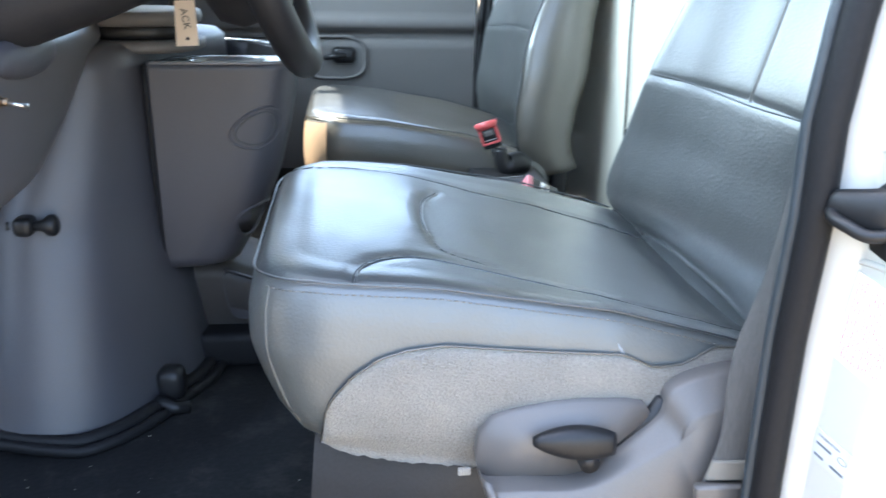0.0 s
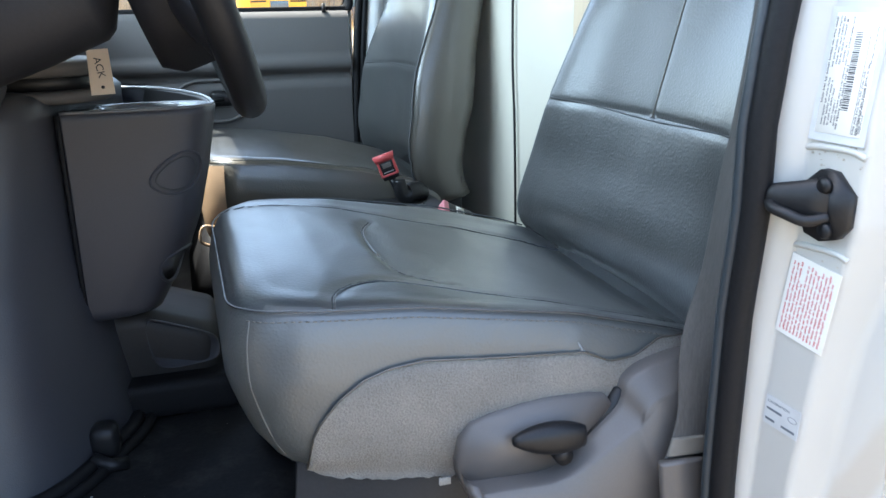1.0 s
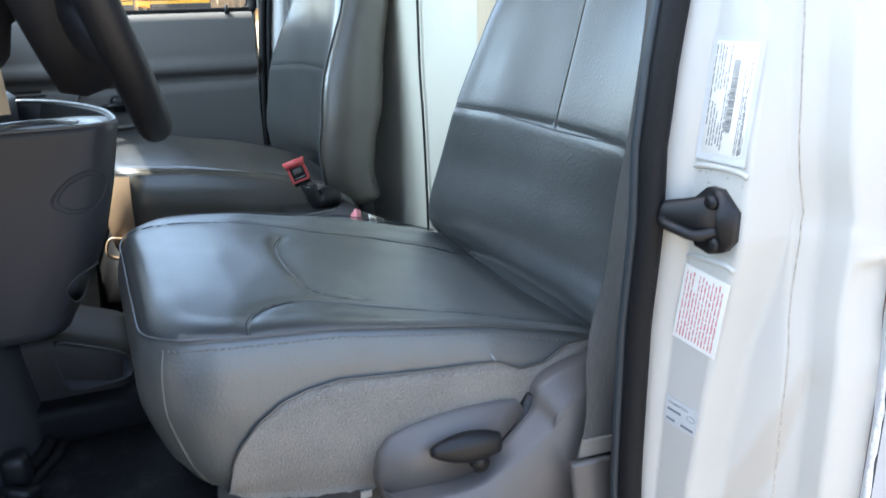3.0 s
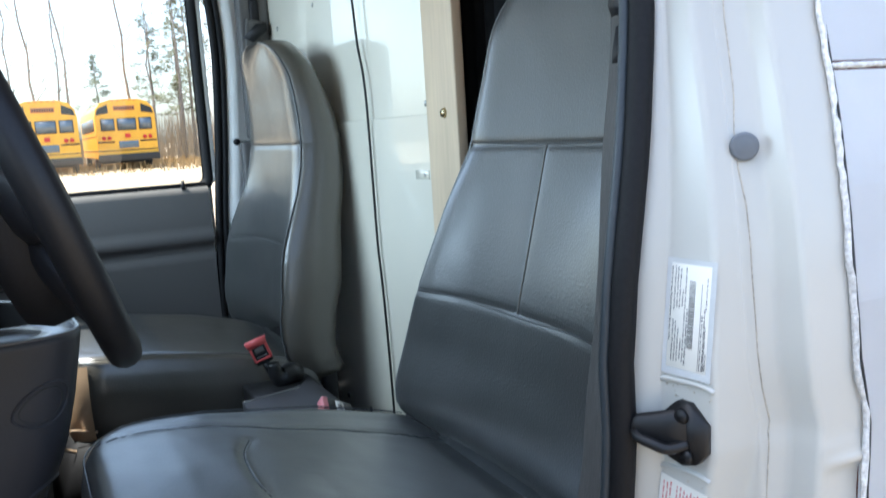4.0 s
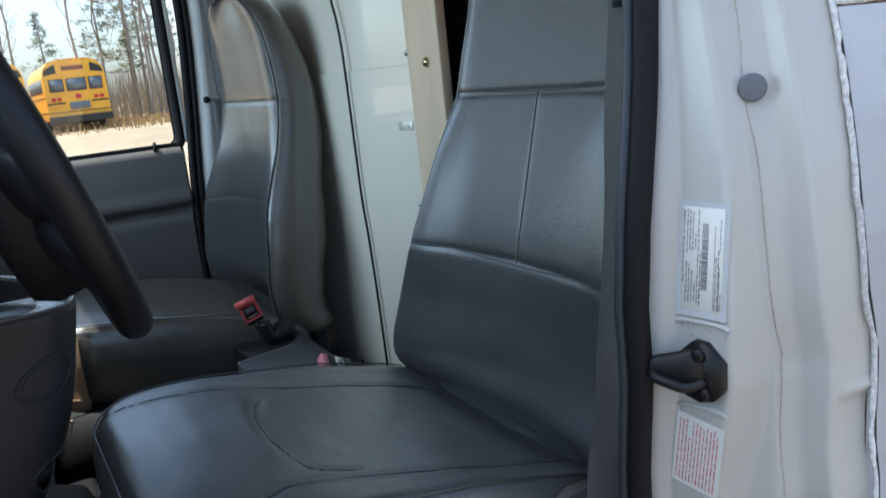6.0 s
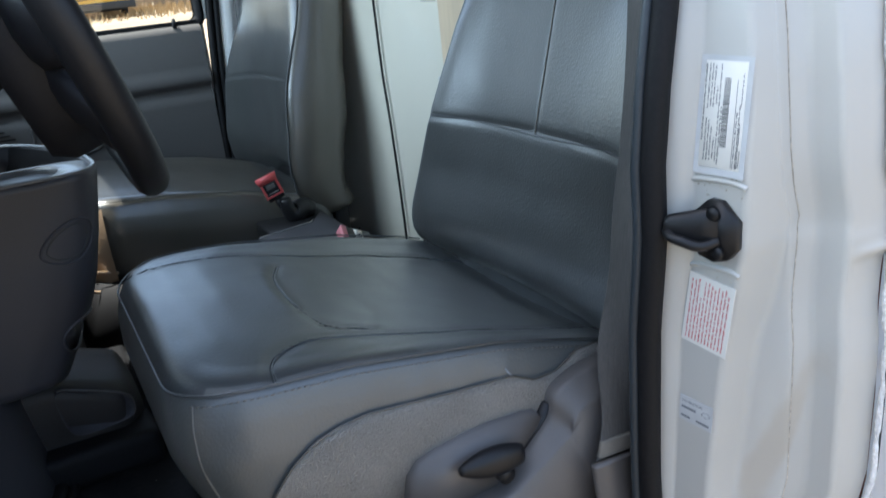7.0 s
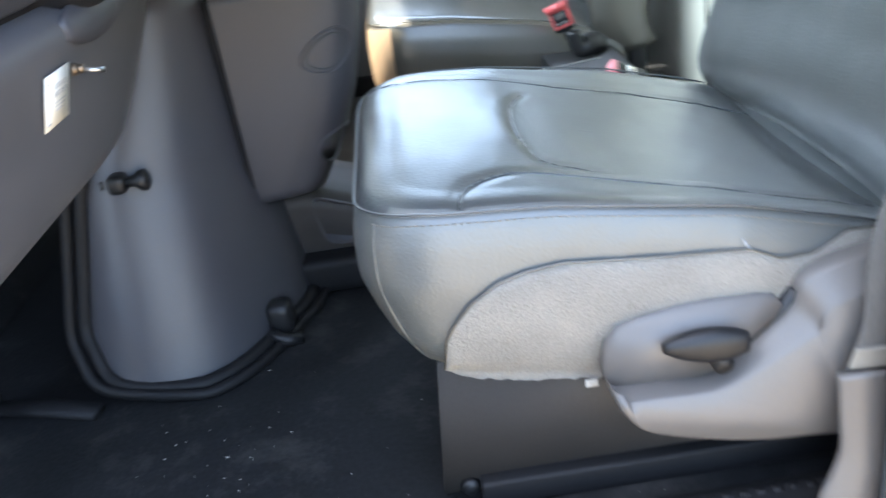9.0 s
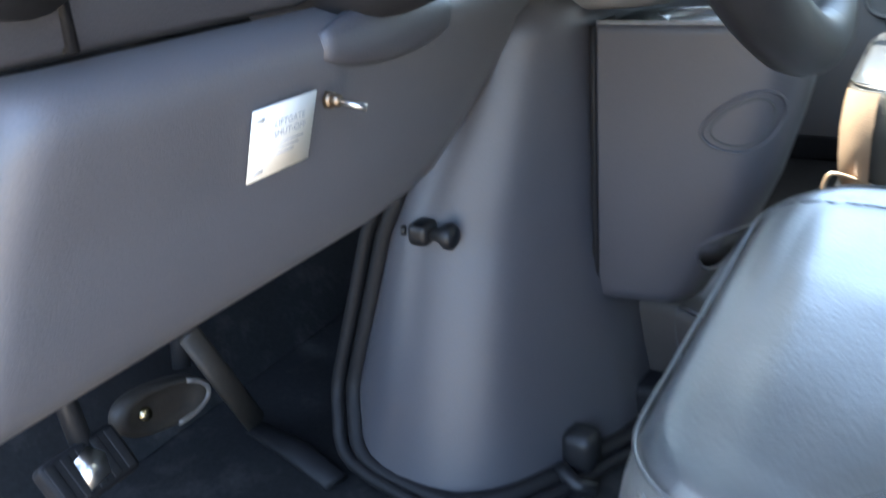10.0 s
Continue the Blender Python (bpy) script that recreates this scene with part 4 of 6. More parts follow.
    for k in range(int(far_on[-1] / 0.0062)):
        tube([[float(np.interp(0.0062 * k + e, far_on, [p[c] for p in way])) for c in range(3)] for e in (0.0, 0.0035)], 0.0006, 4, bm=bm)
    part("stitching", bm, STITCH, cushion, "tan stitches")
    # the driver's lighter corner seams stand for the highlight along them
    for k in (5, 149):
        part("corner_seam", tube(smooth_line([Vector(r[k]) for r in side], 4), 0.0011, 5), VINYL_LIT if fabric else VINYL, cushion, "sewn corner seam")
    # seams pressed into the top
    tree = BVHTree.FromPolygons([v.co for v in cushion.data.vertices], [p.vertices for p in cushion.data.polygons])

    def upon(x, y, lift):
        hit = tree.ray_cast(Vector((x + dx, y + dy, 1)), Vector((0, 0, -1)))[0]
        return (x + dx, y + dy, (hit.z if hit else seat_top(x, y, dz)) + lift)

    for c in SEAMS if fabric else ():
        part("seam", tube([upon(x - 0.0014, y, 0.0005) for x, y in c], 0.0008, 5), SEAM, cushion)
        part("welt", tube([upon(x + 0.0008, y, 0.0) for x, y in c], 0.0013, 6), VINYL_SEAT, cushion, "rolled vinyl welt")
    # backrest
    C, S = math.cos(radians(tilt)), math.sin(radians(tilt))

    def turn(p):
        x, y, z = p
        u, v = x - 0.27, z - 0.25
        return (0.27 + u * C - v * S + dx, y * wide + dy + over, 0.25 + u * S + v * C + dz + rise)

    MID = ((0.20, 0.330), (0.255, 0.310), (0.275, 0.296), (0.295, 0.286), (0.32, 0.287), (0.35, 0.297), (0.40, 0.315), (0.476, 0.334), (0.58, 0.362), (0.693, 0.392), (0.80, 0.410), (0.93, 0.424))
    HALF = ((0.205, 0.236), (0.24, 0.246), (0.27, 0.253), (0.30, 0.259), (0.34, 0.263), (0.40, 0.256), (0.476, 0.236), (0.58, 0.216), (0.693, 0.198), (0.76, 0.188), (0.81, 0.179), (0.84, 0.171), (0.862, 0.161), (0.880, 0.148), (0.895, 0.131), (0.906, 0.112), (0.914, 0.091), (0.919, 0.070), (0.9225, 0.046), (0.924, 0.026))
    DEEP = ((0.2, 0.120), (0.3, 0.138), (0.5, 0.13), (0.7, 0.10), (0.85, 0.075), (0.91, 0.055), (0.924, 0.03))
    BOL = ((0.2, 0.010), (0.3, 0.030), (0.476, 0.042), (0.6, 0.030), (0.693, 0.012), (0.85, 0.008), (0.924, 0.002))

    if not fabric:
        HALF = ((0.205, 0.232), (0.24, 0.240), (0.30, 0.246), (0.40, 0.243), (0.476, 0.234), *HALF[7:])
        DEEP = ((0.2, 0.105), (0.25, 0.114), (0.3, 0.131), (0.38, 0.150), (0.46, 0.150), (0.56, 0.130), (0.64, 0.110), (0.74, 0.093), (0.84, 0.069), (0.914, 0.056), (0.924, 0.04))
        BOL = ((0.2, 0.080), (0.25, 0.084), (0.30, 0.062), (0.36, 0.070), (0.42, 0.070), (0.476, 0.065), (0.52, 0.052), (0.56, 0.038), (0.60, 0.024), (0.65, 0.013), (0.74, 0.008), (0.84, 0.012), (0.924, 0.03))

    def front(z, y):
        w = lerp(HALF, z)
        u = min(1, abs(y) / w)
        return lerp(MID, z) - lerp(BOL, z) * u ** 3 + 0.010 * max(0, u - 0.9) / 0.1 + 0.0018 * math.exp(-((z - 0.476) / 0.0045) ** 2) + 0.0022 * math.exp(-((z - 0.693) / 0.0045) ** 2) + (0.0010 * math.exp(-(y / 0.004) ** 2) if fabric and 0.476 < z < 0.693 else 0) + 0.0012 * noise.noise((y * 14, z * 11, 4.0 + dy))

    zl = sorted({round(float(z), 4) for z in [*np.linspace(0.205, 0.90, 42), 0.466, 0.471, 0.476, 0.481, 0.486, 0.683, 0.688, 0.693, 0.698, 0.703, 0.862, 0.872, 0.88, 0.888, 0.895, 0.901, 0.906, 0.910, 0.914, 0.917, 0.919, 0.921, 0.9225, 0.9235, 0.924]})
    rings = []
    for z in zl:
        w = lerp(HALF, z)
        d = lerp(DEEP, z) if not fabric else min(lerp(DEEP, z), lerp(((0.2, 0.395), (0.3, 0.412), (0.476, 0.436), (0.6, 0.6)), z) - front(z, w))
        ys = [w * math.sin(math.pi / 2 * f) for f in (-1, -0.9, -0.8, -0.65, -0.5, -0.35, -0.2, -0.08, -0.03, -0.016, -0.008, 0, 0.008, 0.016, 0.03, 0.08, 0.2, 0.35, 0.5, 0.65, 0.8, 0.9, 1)]
        xf = front(z, w)
        ring = [(front(z, y), y) for y in ys]
        ring += [(xf + d * 0.12, w + 0.006), (xf + d * 0.4, w + 0.010), (xf + d * 0.75, w + 0.006), (xf + d * 0.95, w - 0.012)]
        ring += [(xf + d * 1.02, w * f) for f in (0.6, 0.2, -0.2, -0.6)]
        ring += [(xf + d * 0.95, -w + 0.012), (xf + d * 0.75, -w - 0.006), (xf + d * 0.4, -w - 0.010), (xf + d * 0.12, -w - 0.006)]
        rings.append([turn((x, y, z)) for x, y in ring])
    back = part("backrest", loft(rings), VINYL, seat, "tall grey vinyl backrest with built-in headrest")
    # backrest sides take the warm-lit tint in place of plain grey
    back.data.materials.append(VINYL_WARM_LIT)
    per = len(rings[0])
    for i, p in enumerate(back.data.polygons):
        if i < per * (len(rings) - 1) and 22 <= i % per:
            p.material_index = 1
    for s in (-1, 1):
        line = [turn((front(z, lerp(HALF, z)) + 0.001, s * (lerp(HALF, z) + 0.001), z)) for z in [*np.linspace(0.21, 0.86, 50), *np.linspace(0.865, 0.9225, 16)]]
        part("piping", tube(line, 0.0018, 6), VINYL_LIT if fabric else SEAM, back)
    line = [turn((front(z, y) - 0.0006, y, z)) for y, z in [(yy, 0.693 + 0.006 * (yy / 0.2) ** 2) for yy in np.linspace(-0.196, 0.196, 30)]]
    part("seam", tube(line, 0.0010, 6), SEAM, back)
    line = [turn((front(z, y) - 0.0006, y, z)) for y, z in [(yy, 0.476 - 0.004 * math.cos(yy * 12)) for yy in np.linspace(-0.234, 0.234, 30)]]
    part("seam", tube(line, 0.0010, 6), SEAM, back)
    line = [turn((front(z, 0) - 0.0006, 0.0, z)) for z in np.linspace(0.476, 0.693, 20)]
    if fabric:
        part("seam", tube(line, 0.0009, 6), STITCH, back)
    # dark tube painted in for the shade where the backrest meets the cushion
    line = []
    for y in np.linspace(-0.235, 0.235, 40):
        x = 0.25
        for _ in range(60):
            z = seat_top(min(x, 0.29), y) - (rise if not fabric else 0)
            x = 0.5 * x + 0.5 * (front(max(z, 0.21), y * 0.98) - 0.002)
        p = turn((x, y / wide, z))
        line.append((p[0], p[1], seat_top(min(p[0] - dx, 0.295), y, dz) - 0.0005))
    part("gap", tube(line, 0.0030, 6), RUBBER, back)
    # pedestal and rails
    # core set back and black, to stand for the shadowed pedestal front
    part("pedestal", box(-0.06 + dx, 0.25 + dx, -0.176 + dy, 0.19 + dy, FZ, 0.215 + dz, 0.012, 3), RUBBER, seat, "seat pedestal core, blackened for the shade under the seat")
    for y in (-0.196, 0.186):
        part("side_plate", rounded(solid([(-0.157 + dx, y + dy, FZ + 0.012), (0.25 + dx, y + dy, FZ + 0.012), (0.25 + dx, y + dy, 0.215 + dz), (-0.142 + dx, y + dy, 0.215 + dz)], (0, 0.012, 0)), 0.003), DARKBASE, seat, "dark grey pedestal side plate")
        part("plate_bolt", disc((-0.130 + dx, y + dy, FZ + 0.018), (0, -1, 0), 0.011, 0.006, 12, 0.008), BLACK, seat)
    for y in (-0.20, 0.19):
        part("rail", box(-0.12 + dx, 0.27 + dx, y + dy - 0.012, y + dy + 0.012, FZ, FZ + 0.03, 0.004), RUBBER, seat, "black seat rail")
    return seat


driver = build_seat("grey vinyl driver bucket seat, worn, with torn side fabric", 0, 0, 0, 0)


# carpet-faced side skirt of the driver seat
def side_y(z, x):
    f = (z - lerp(HEM, x)) / max(0.03, lerp(EDGE, x) - lerp(HEM, x))
    return SY0 + lerp(((0.0, 0.016), (0.08, 0.004), (0.35, -0.006), (0.60, -0.010), (0.82, -0.006), (1, 0.0)), f)


TOPC = ((-0.137, 0.206), (-0.134, 0.238), (-0.125, 0.258), (-0.107, 0.280), (-0.085, 0.296), (-0.06, 0.303), (-0.029, 0.306), (0.057, 0.297), (0.131, 0.291), (0.158, 0.278), (0.185, 0.279), (0.215, 0.293), (0.245, 0.292))
BOTC = ((-0.137, 0.203), (-0.12, 0.192), (-0.07, 0.178), (-0.01, 0.170), (0.0, 0.168), (0.03, 0.168), (0.25, 0.19))
rnd = random.Random(3)
rows = []
for x in np.linspace(-0.137, 0.245, 70):
    lo, hi = lerp(BOTC, x) + rnd.uniform(-0.0015, 0.0015), lerp(TOPC, x)
    rows.append([(x, side_y(max(z, lerp(HEM, x)), x) - 0.0035, z) for z in np.linspace(lo, hi, 10)])
bm = loft(rows, False)
bmesh.ops.solidify(bm, geom=bm.faces[:], thickness=0.003)
skirt = part("side_skirt", bm, CARPET, driver, "frayed beige carpet side skirt")
line = [(x, side_y(lerp(TOPC, x), x) - 0.004, lerp(TOPC, x)) for x in np.linspace(-0.137, 0.245, 70)]
part("binding", tube(line, 0.0010, 6), VINYL_WARM_LIT, skirt)
part("torn_edge", box(-0.012, 0.000, -0.221, -0.218, 0.164, 0.172, 0.0012), CARPET, skirt, "torn beige carpet end")
part("tear", tube([(0.126, -0.2325, 0.300), (0.130, -0.2335, 0.292), (0.134, -0.2335, 0.288)], [0.0006, 0.002, 0.0008], 6), PIPING, skirt, "white torn threads")

# recliner cover with lever
rec = part("recliner_cover", rounded(solid([(x, -0.247, z) for x, z in ((0.000, 0.196), (0.003, 0.221), (0.014, 0.236), (0.032, 0.242), (0.065, 0.248), (0.095, 0.2505), (0.136, 0.249), (0.151, 0.246), (0.157, 0.237), (0.150, 0.227), (0.112, 0.190), (0.105, 0.150), (0.026, 0.148), (0.006, 0.17))], (0, 0.03, 0)), 0.004, 3), TRIM, driver, "taupe plastic recliner cover")
ridge = [(0.002, 0.191), (0.010, 0.181), (0.045, 0.1790), (0.075, 0.1775), (0.095, 0.1795), (0.113, 0.191), (0.140, 0.214), (0.160, 0.232), (0.166, 0.244), (0.168, 0.258), (0.178, 0.268), (0.197, 0.2755), (0.225, 0.280), (0.262, 0.281)]
under = [(0.262, 0.092), (0.202, 0.108), (0.140, 0.113), (0.088, 0.123), (0.040, 0.138), (0.020, 0.149), (0.008, 0.166)]
bank = ((-1, 0.0, 0.0), (0.095, 0.0, 0.0), (0.113, 0.002, -0.005), (0.16, 0.010, -0.013), (0.168, 0.016, -0.018), (0.197, 0.012, -0.020), (0.262, 0.0, -0.022))
up = smooth_line([(x, 0, z) for x, z in ridge], 3)
low = smooth_line([(x, 0, z) for x, z in under], 3)
rows = []
for y, f, w in ((-0.215, 0.0, 0.0), (-0.252, 0.0, 0.0), (-0.256, 0.004, 0.15), (-0.2645, 0.012, 0.9), (-0.2690, 0.03, 1.0), (-0.2710, 0.07, 1.0)):
    ring = []
    for p, top in [(q, 1) for q in up] + [(q, 0) for q in low]:
        ox = lerp([(a, b) for a, b, _ in bank], p.x) * w * top
        oz = lerp([(a, c) for a, _, c in bank], p.x) * w * top
        ring.append((p.x + ox + (0.13 - p.x) * f, y, p.z + oz + (0.15 - p.z) * f))
    rows.append(ring)
part("lower_cover", loft(rows), TRIM, rec, "taupe plastic lower side cover")
part("slot", rounded(solid([(x, -0.2475, z) for x, z in ((0.113, 0.190), (0.116, 0.195), (0.152, 0.229), (0.163, 0.250), (0.169, 0.251), (0.173, 0.240), (0.160, 0.222))], (0, 0.02, 0)), 0.001, 1), BLACK, rec, "black lever slot")
bm = bmesh.new()
rings = []
for k in range(17):
    f = k / 16
    x = 0.047 + 0.073 * f
    zc = 0.2245 - 0.004 * f
    h = 0.0155 * math.sin(math.pi * (0.05 + 0.80 * f)) ** 0.7
    d = 0.014 * math.sin(math.pi * (0.06 + 0.84 * f)) ** 0.6
    rings.append([(x, -0.264 - d * math.cos(a) * 0.8, zc + h * math.sin(a) - 0.004 * max(0, -math.sin(a)) * f) for a in np.linspace(0, 2 * math.pi, 16, endpoint=False)])
loft(rings, bm=bm)
part("recliner_lever", bm, BLACK, rec, "black recliner lever")
part("lever_pivot", disc((0.098, -0.268, 0.201), (0, 1, 0), 0.009, 0.03), BLACK, rec)
rest_at(driver, (0.05, 0, FZ))

passenger = build_seat("grey vinyl passenger bucket seat beside the engine cover", 0.004, 0.985, -0.034, 10.0, fabric=False, rise=0.03, wide=1.04, over=0.028)
# tan panel that paints the sunlight over the cushion's grey front
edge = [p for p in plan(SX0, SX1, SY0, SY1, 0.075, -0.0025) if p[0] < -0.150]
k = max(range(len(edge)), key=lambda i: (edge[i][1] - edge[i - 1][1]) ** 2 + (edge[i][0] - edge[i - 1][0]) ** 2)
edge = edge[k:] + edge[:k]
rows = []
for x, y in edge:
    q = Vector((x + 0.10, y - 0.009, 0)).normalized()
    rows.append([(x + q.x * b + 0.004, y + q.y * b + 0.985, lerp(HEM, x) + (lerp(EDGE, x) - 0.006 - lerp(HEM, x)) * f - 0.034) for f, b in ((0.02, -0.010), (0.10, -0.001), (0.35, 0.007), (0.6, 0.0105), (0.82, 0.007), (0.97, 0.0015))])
part("front_panel", loft(rows, False), SUNLIT_TAN, passenger, "front panel with warm sunlight painted in as tan")
# added black plate that keeps the sunlit wall from showing through
part("back_frame", rounded(box(0.310, 0.345, 0.765, 1.205, FZ + 0.02, 0.262), 0.008), BLACK, passenger, "black plate added to darken the gap under the backrest")
# added block that covers the sunlit floor with a dark side
part("riser", rounded(solid([(-0.235, 0.745, FZ), (0.20, 0.745, FZ), (0.20, 0.745, 0.165), (-0.182, 0.745, 0.165)], (0, 0.445, 0)), 0.003), RUBBER, passenger, "black block added for the darkness under the seat")
part("front_bracket", tube(smooth_line([(-0.145, 0.772, 0.184), (-0.185, 0.768, 0.197), (-0.200, 0.766, 0.196), (-0.206, 0.766, 0.180), (-0.203, 0.766, 0.164), (-0.175, 0.768, 0.152)], 5), 0.0032, 6), SUNLIT_TAN, passenger, "tan frame tube round a dark opening")
rest_at(passenger, (0.06, 0.985, FZ))


# ---- belts and buckles ----
def ribbon(pts, half, thick=0.0016):
    """Webbing: points with the turn of its width about z in degrees."""
    rings = []
    for x, y, z, a in smooth4(pts, 8):
        w = Vector((math.cos(radians(a)), math.sin(radians(a)), 0))
        n = Vector((-w.y, w.x, 0))
        p = Vector((x, y, z))
        rings.append([p - w * half - n * thick * 0.4, p - w * half * 0.9 - n * thick, p + w * half * 0.9 - n * thick, p + w * half - n * thick * 0.4, p + w * half + n * thick * 0.4, p + w * half * 0.9 + n * thick, p - w * half * 0.9 + n * thick, p - w * half + n * thick * 0.4])
    return loft(rings)


def smooth4(pts, n):
    a = smooth_line([p[:3] for p in pts], n)
    b = smooth_line([(p[3], 0, 0) for p in pts], n)
    return [(*u, v[0]) for u, v in zip(a, b)]


belt = thing("seat_belt", "worn grey driver seat belt hanging beside the seat", "seat belt", group="seat belts")
part("strap", ribbon([(0.300, -0.276, 0.845, -92), (0.294, -0.282, 0.79, -95), (0.275, -0.285, 0.68, -98), (0.264, -0.288, 0.59, -100), (0.250, -0.290, 0.505, -102), (0.241, -0.290, 0.455, -102), (0.233, -0.291, 0.37, -92), (0.229, -0.292, 0.30, -42), (0.228, -0.292, 0.24, -8), (0.214, -0.294, 0.19, -4)], 0.0245), BELT, belt)
part("strap_sewing", ribbon([(0.222, -0.2960, 0.216, -6), (0.217, -0.2965, 0.199, -5)], 0.0255, 0.0026), STITCH, belt, "worn sewn strap end")
part("sleeve", ribbon([(0.206, -0.300, 0.196, -2), (0.210, -0.300, 0.16, -2), (0.213, -0.302, 0.12, -4), (0.207, -0.304, 0.094, -8), (0.197, -0.306, 0.066, -8), (0.194, -0.312, 0.03, -6), (0.195, -0.316, 0.008, -6)], 0.0255, 0.005), TRIM, belt, "grey plastic belt sleeve")
part("rivet_hole", disc((0.203, -0.3155, 0.038), (0, -1, 0), 0.0028, 0.003, 10), BLACK, belt)
part("guide", rounded(solid([(x, -0.292, z) for x, z in ((0.287, 0.853), (0.298, 0.850), (0.296, 0.819), (0.286, 0.815), (0.282, 0.824), (0.285, 0.840))], (0, 0.020, 0)), 0.002), HUBBLACK, belt, "black belt guide")
part("clip", rounded(solid([(x, -0.294, z) for x, z in ((0.286, 0.806), (0.292, 0.803), (0.287, 0.774), (0.280, 0.772), (0.281, 0.784))], (0, 0.016, 0)), 0.0015), HUBBLACK, belt, "small black clip")
rest_at(belt, (0.205, -0.295, FZ))


def buckle(label, p, d, boot):
    b = thing("belt_buckle", label, "buckle", group="belt buckles")
    zz = Vector(d).normalized()
    yy = Vector((0.3, 0.92, -0.22))
    yy = (yy - zz * yy.dot(zz)).normalized()
    xx = yy.cross(zz)
    M = Matrix.Translation(p) @ Matrix.Scale(0.82, 4) @ Matrix(((xx.x, yy.x, zz.x, 0), (xx.y, yy.y, zz.y, 0), (xx.z, yy.z, zz.z, 0), (0, 0, 0, 1)))

    def add(name, bm, mat, lab="", par=None):
        bmesh.ops.transform(bm, matrix=M, verts=bm.verts)
        return part(name, bm, mat, par or b, lab)
    case = add("case", box(-0.021, 0.021, -0.009, 0.009, -0.03, 0.026, 0.004), BLACK)
    for x0, x1, z0, z1 in ((-0.0225, 0.0225, -0.020, -0.014), (-0.0225, -0.0165, -0.020, 0.026), (0.0165, 0.0225, -0.020, 0.026)):
        add("collar", rounded(box(x0, x1, -0.0125, 0.0105, z0, z1), 0.002), RED, "red collar", case)
    add("collar", rounded(solid([(-0.0225, -0.0125, 0.018), (0.0225, -0.0125, 0.018), (0.027, -0.0145, 0.034), (-0.027, -0.0145, 0.034)], (0, 0.024, 0)), 0.002), RED, "flared red collar top", case)
    add("face", box(-0.0165, 0.0165, -0.0118, -0.008, -0.014, 0.018, 0.001), BLACK, "black buckle face", case)
    add("latch_tongue", box(-0.011, 0.011, -0.0132, -0.010, 0.002, 0.014, 0.001), TRIM, "grey latch", case)
    add("latch_edge", box(-0.013, 0.013, -0.0132, -0.010, -0.0095, -0.0075, 0.0004), STEEL, "", case)
    add("stalk", tube([(0, 0, -0.03), (0, 0.001, -0.06), (0.004, 0.003, -0.085)], [0.010, 0.008, 0.009], 8), BLACK)
    if boot:
        q = Vector(boot)
        pts = smooth_line([(q.x - 0.020, q.y - 0.002, q.z + 0.030), (q.x - 0.016, q.y, q.z + 0.006), (q.x - 0.004, q.y + 0.004, q.z - 0.004), (q.x + 0.016, q.y + 0.010, q.z), (q.x + 0.040, q.y + 0.016, q.z - 0.006)], 5)
        part("boot", tube(pts, list(np.interp(np.linspace(0, 1, len(pts)), (0, 0.3, 0.5, 0.8, 1), (0.011, 0.016, 0.022, 0.022, 0.013))), 14), BLACK, b, "black rubber buckle boot")
        # black plate that paints the recess shadow round the boot
        part("base_plate", rounded(box(q.x - 0.075, q.x + 0.062, q.y - 0.062, q.y + 0.05, q.z - 0.05, q.z - 0.018), 0.006), BLACK, b, "black plate put in for the recess shadow under the boot")
    rest_at(b, (p[0], p[1], p[2] - 0.09))
    return b


buckle("red and black passenger belt buckle on a stalk", (0.168, 0.712, 0.300), (-0.36, 0.05, 1.0), (0.208, 0.700, 0.246))
b2 = thing("belt_buckle", "pink and black driver belt buckle with white label", "buckle", group="belt buckles")
ux = Vector((0.90, 0.05, -0.43)).normalized()
uz = Vector((0.30, -0.50, 0.81))
uz = (uz - ux * uz.dot(ux)).normalized()
uy = uz.cross(ux)
BM = Matrix.Translation((0.168, 0.280, 0.305)) @ Matrix.Scale(0.88, 4) @ Matrix(((ux.x, uy.x, uz.x, 0), (ux.y, uy.y, uz.y, 0), (ux.z, uy.z, uz.z, 0), (0, 0, 0, 1)))


def bit(name, bm, mat, lab="", par=None):
    bmesh.ops.transform(bm, matrix=BM, verts=bm.verts)
    return part(name, bm, mat, par or b2, lab)


bc = bit("case", box(-0.022, 0.034, -0.014, 0.014, -0.012, 0.008, 0.003), BLACK)
bit("button", box(-0.026, -0.015, -0.0145, 0.0145, -0.010, 0.0090, 0.002), RED_FADED, "faded pink release button", bc)
bit("label", box(0.000, 0.016, -0.011, 0.010, 0.0078, 0.0088), PAPER, "white printed label", bc)
bit("stalk", tube([(0.03, 0, 0), (0.06, 0.002, -0.01), (0.085, 0.0, -0.03)], [0.009, 0.008, 0.009], 8), BLACK)
for k in range(4):
    bit("bar", box(0.003 + 0.0025 * k, 0.0042 + 0.0025 * k, -0.009, 0.004, 0.0088, 0.0091), INK, "", b2)
rest_at(b2, (0.20, 0.280, 0.265))

# shelf-like plinth added between the seats, its use unknown
box_mid = thing("battery_box", "dark grey plastic box on the floor between the seats", "box")
part("body", rounded(solid([(0.10, 0.30, FZ), (0.256, 0.30, FZ), (0.256, 0.695, FZ), (0.215, 0.632, FZ), (0.10, 0.606, FZ)], (0, 0, 0.236 - FZ)), 0.006), TRIM_DARK, box_mid)
part("edge_strip", tube([(0.10, 0.606, 0.2365), (0.215, 0.632, 0.2365), (0.222, 0.643, 0.2365)], 0.0022, 6), RIMGREY, box_mid, "light edge strip")
rest_at(box_mid, (0.18, 0.45, FZ))

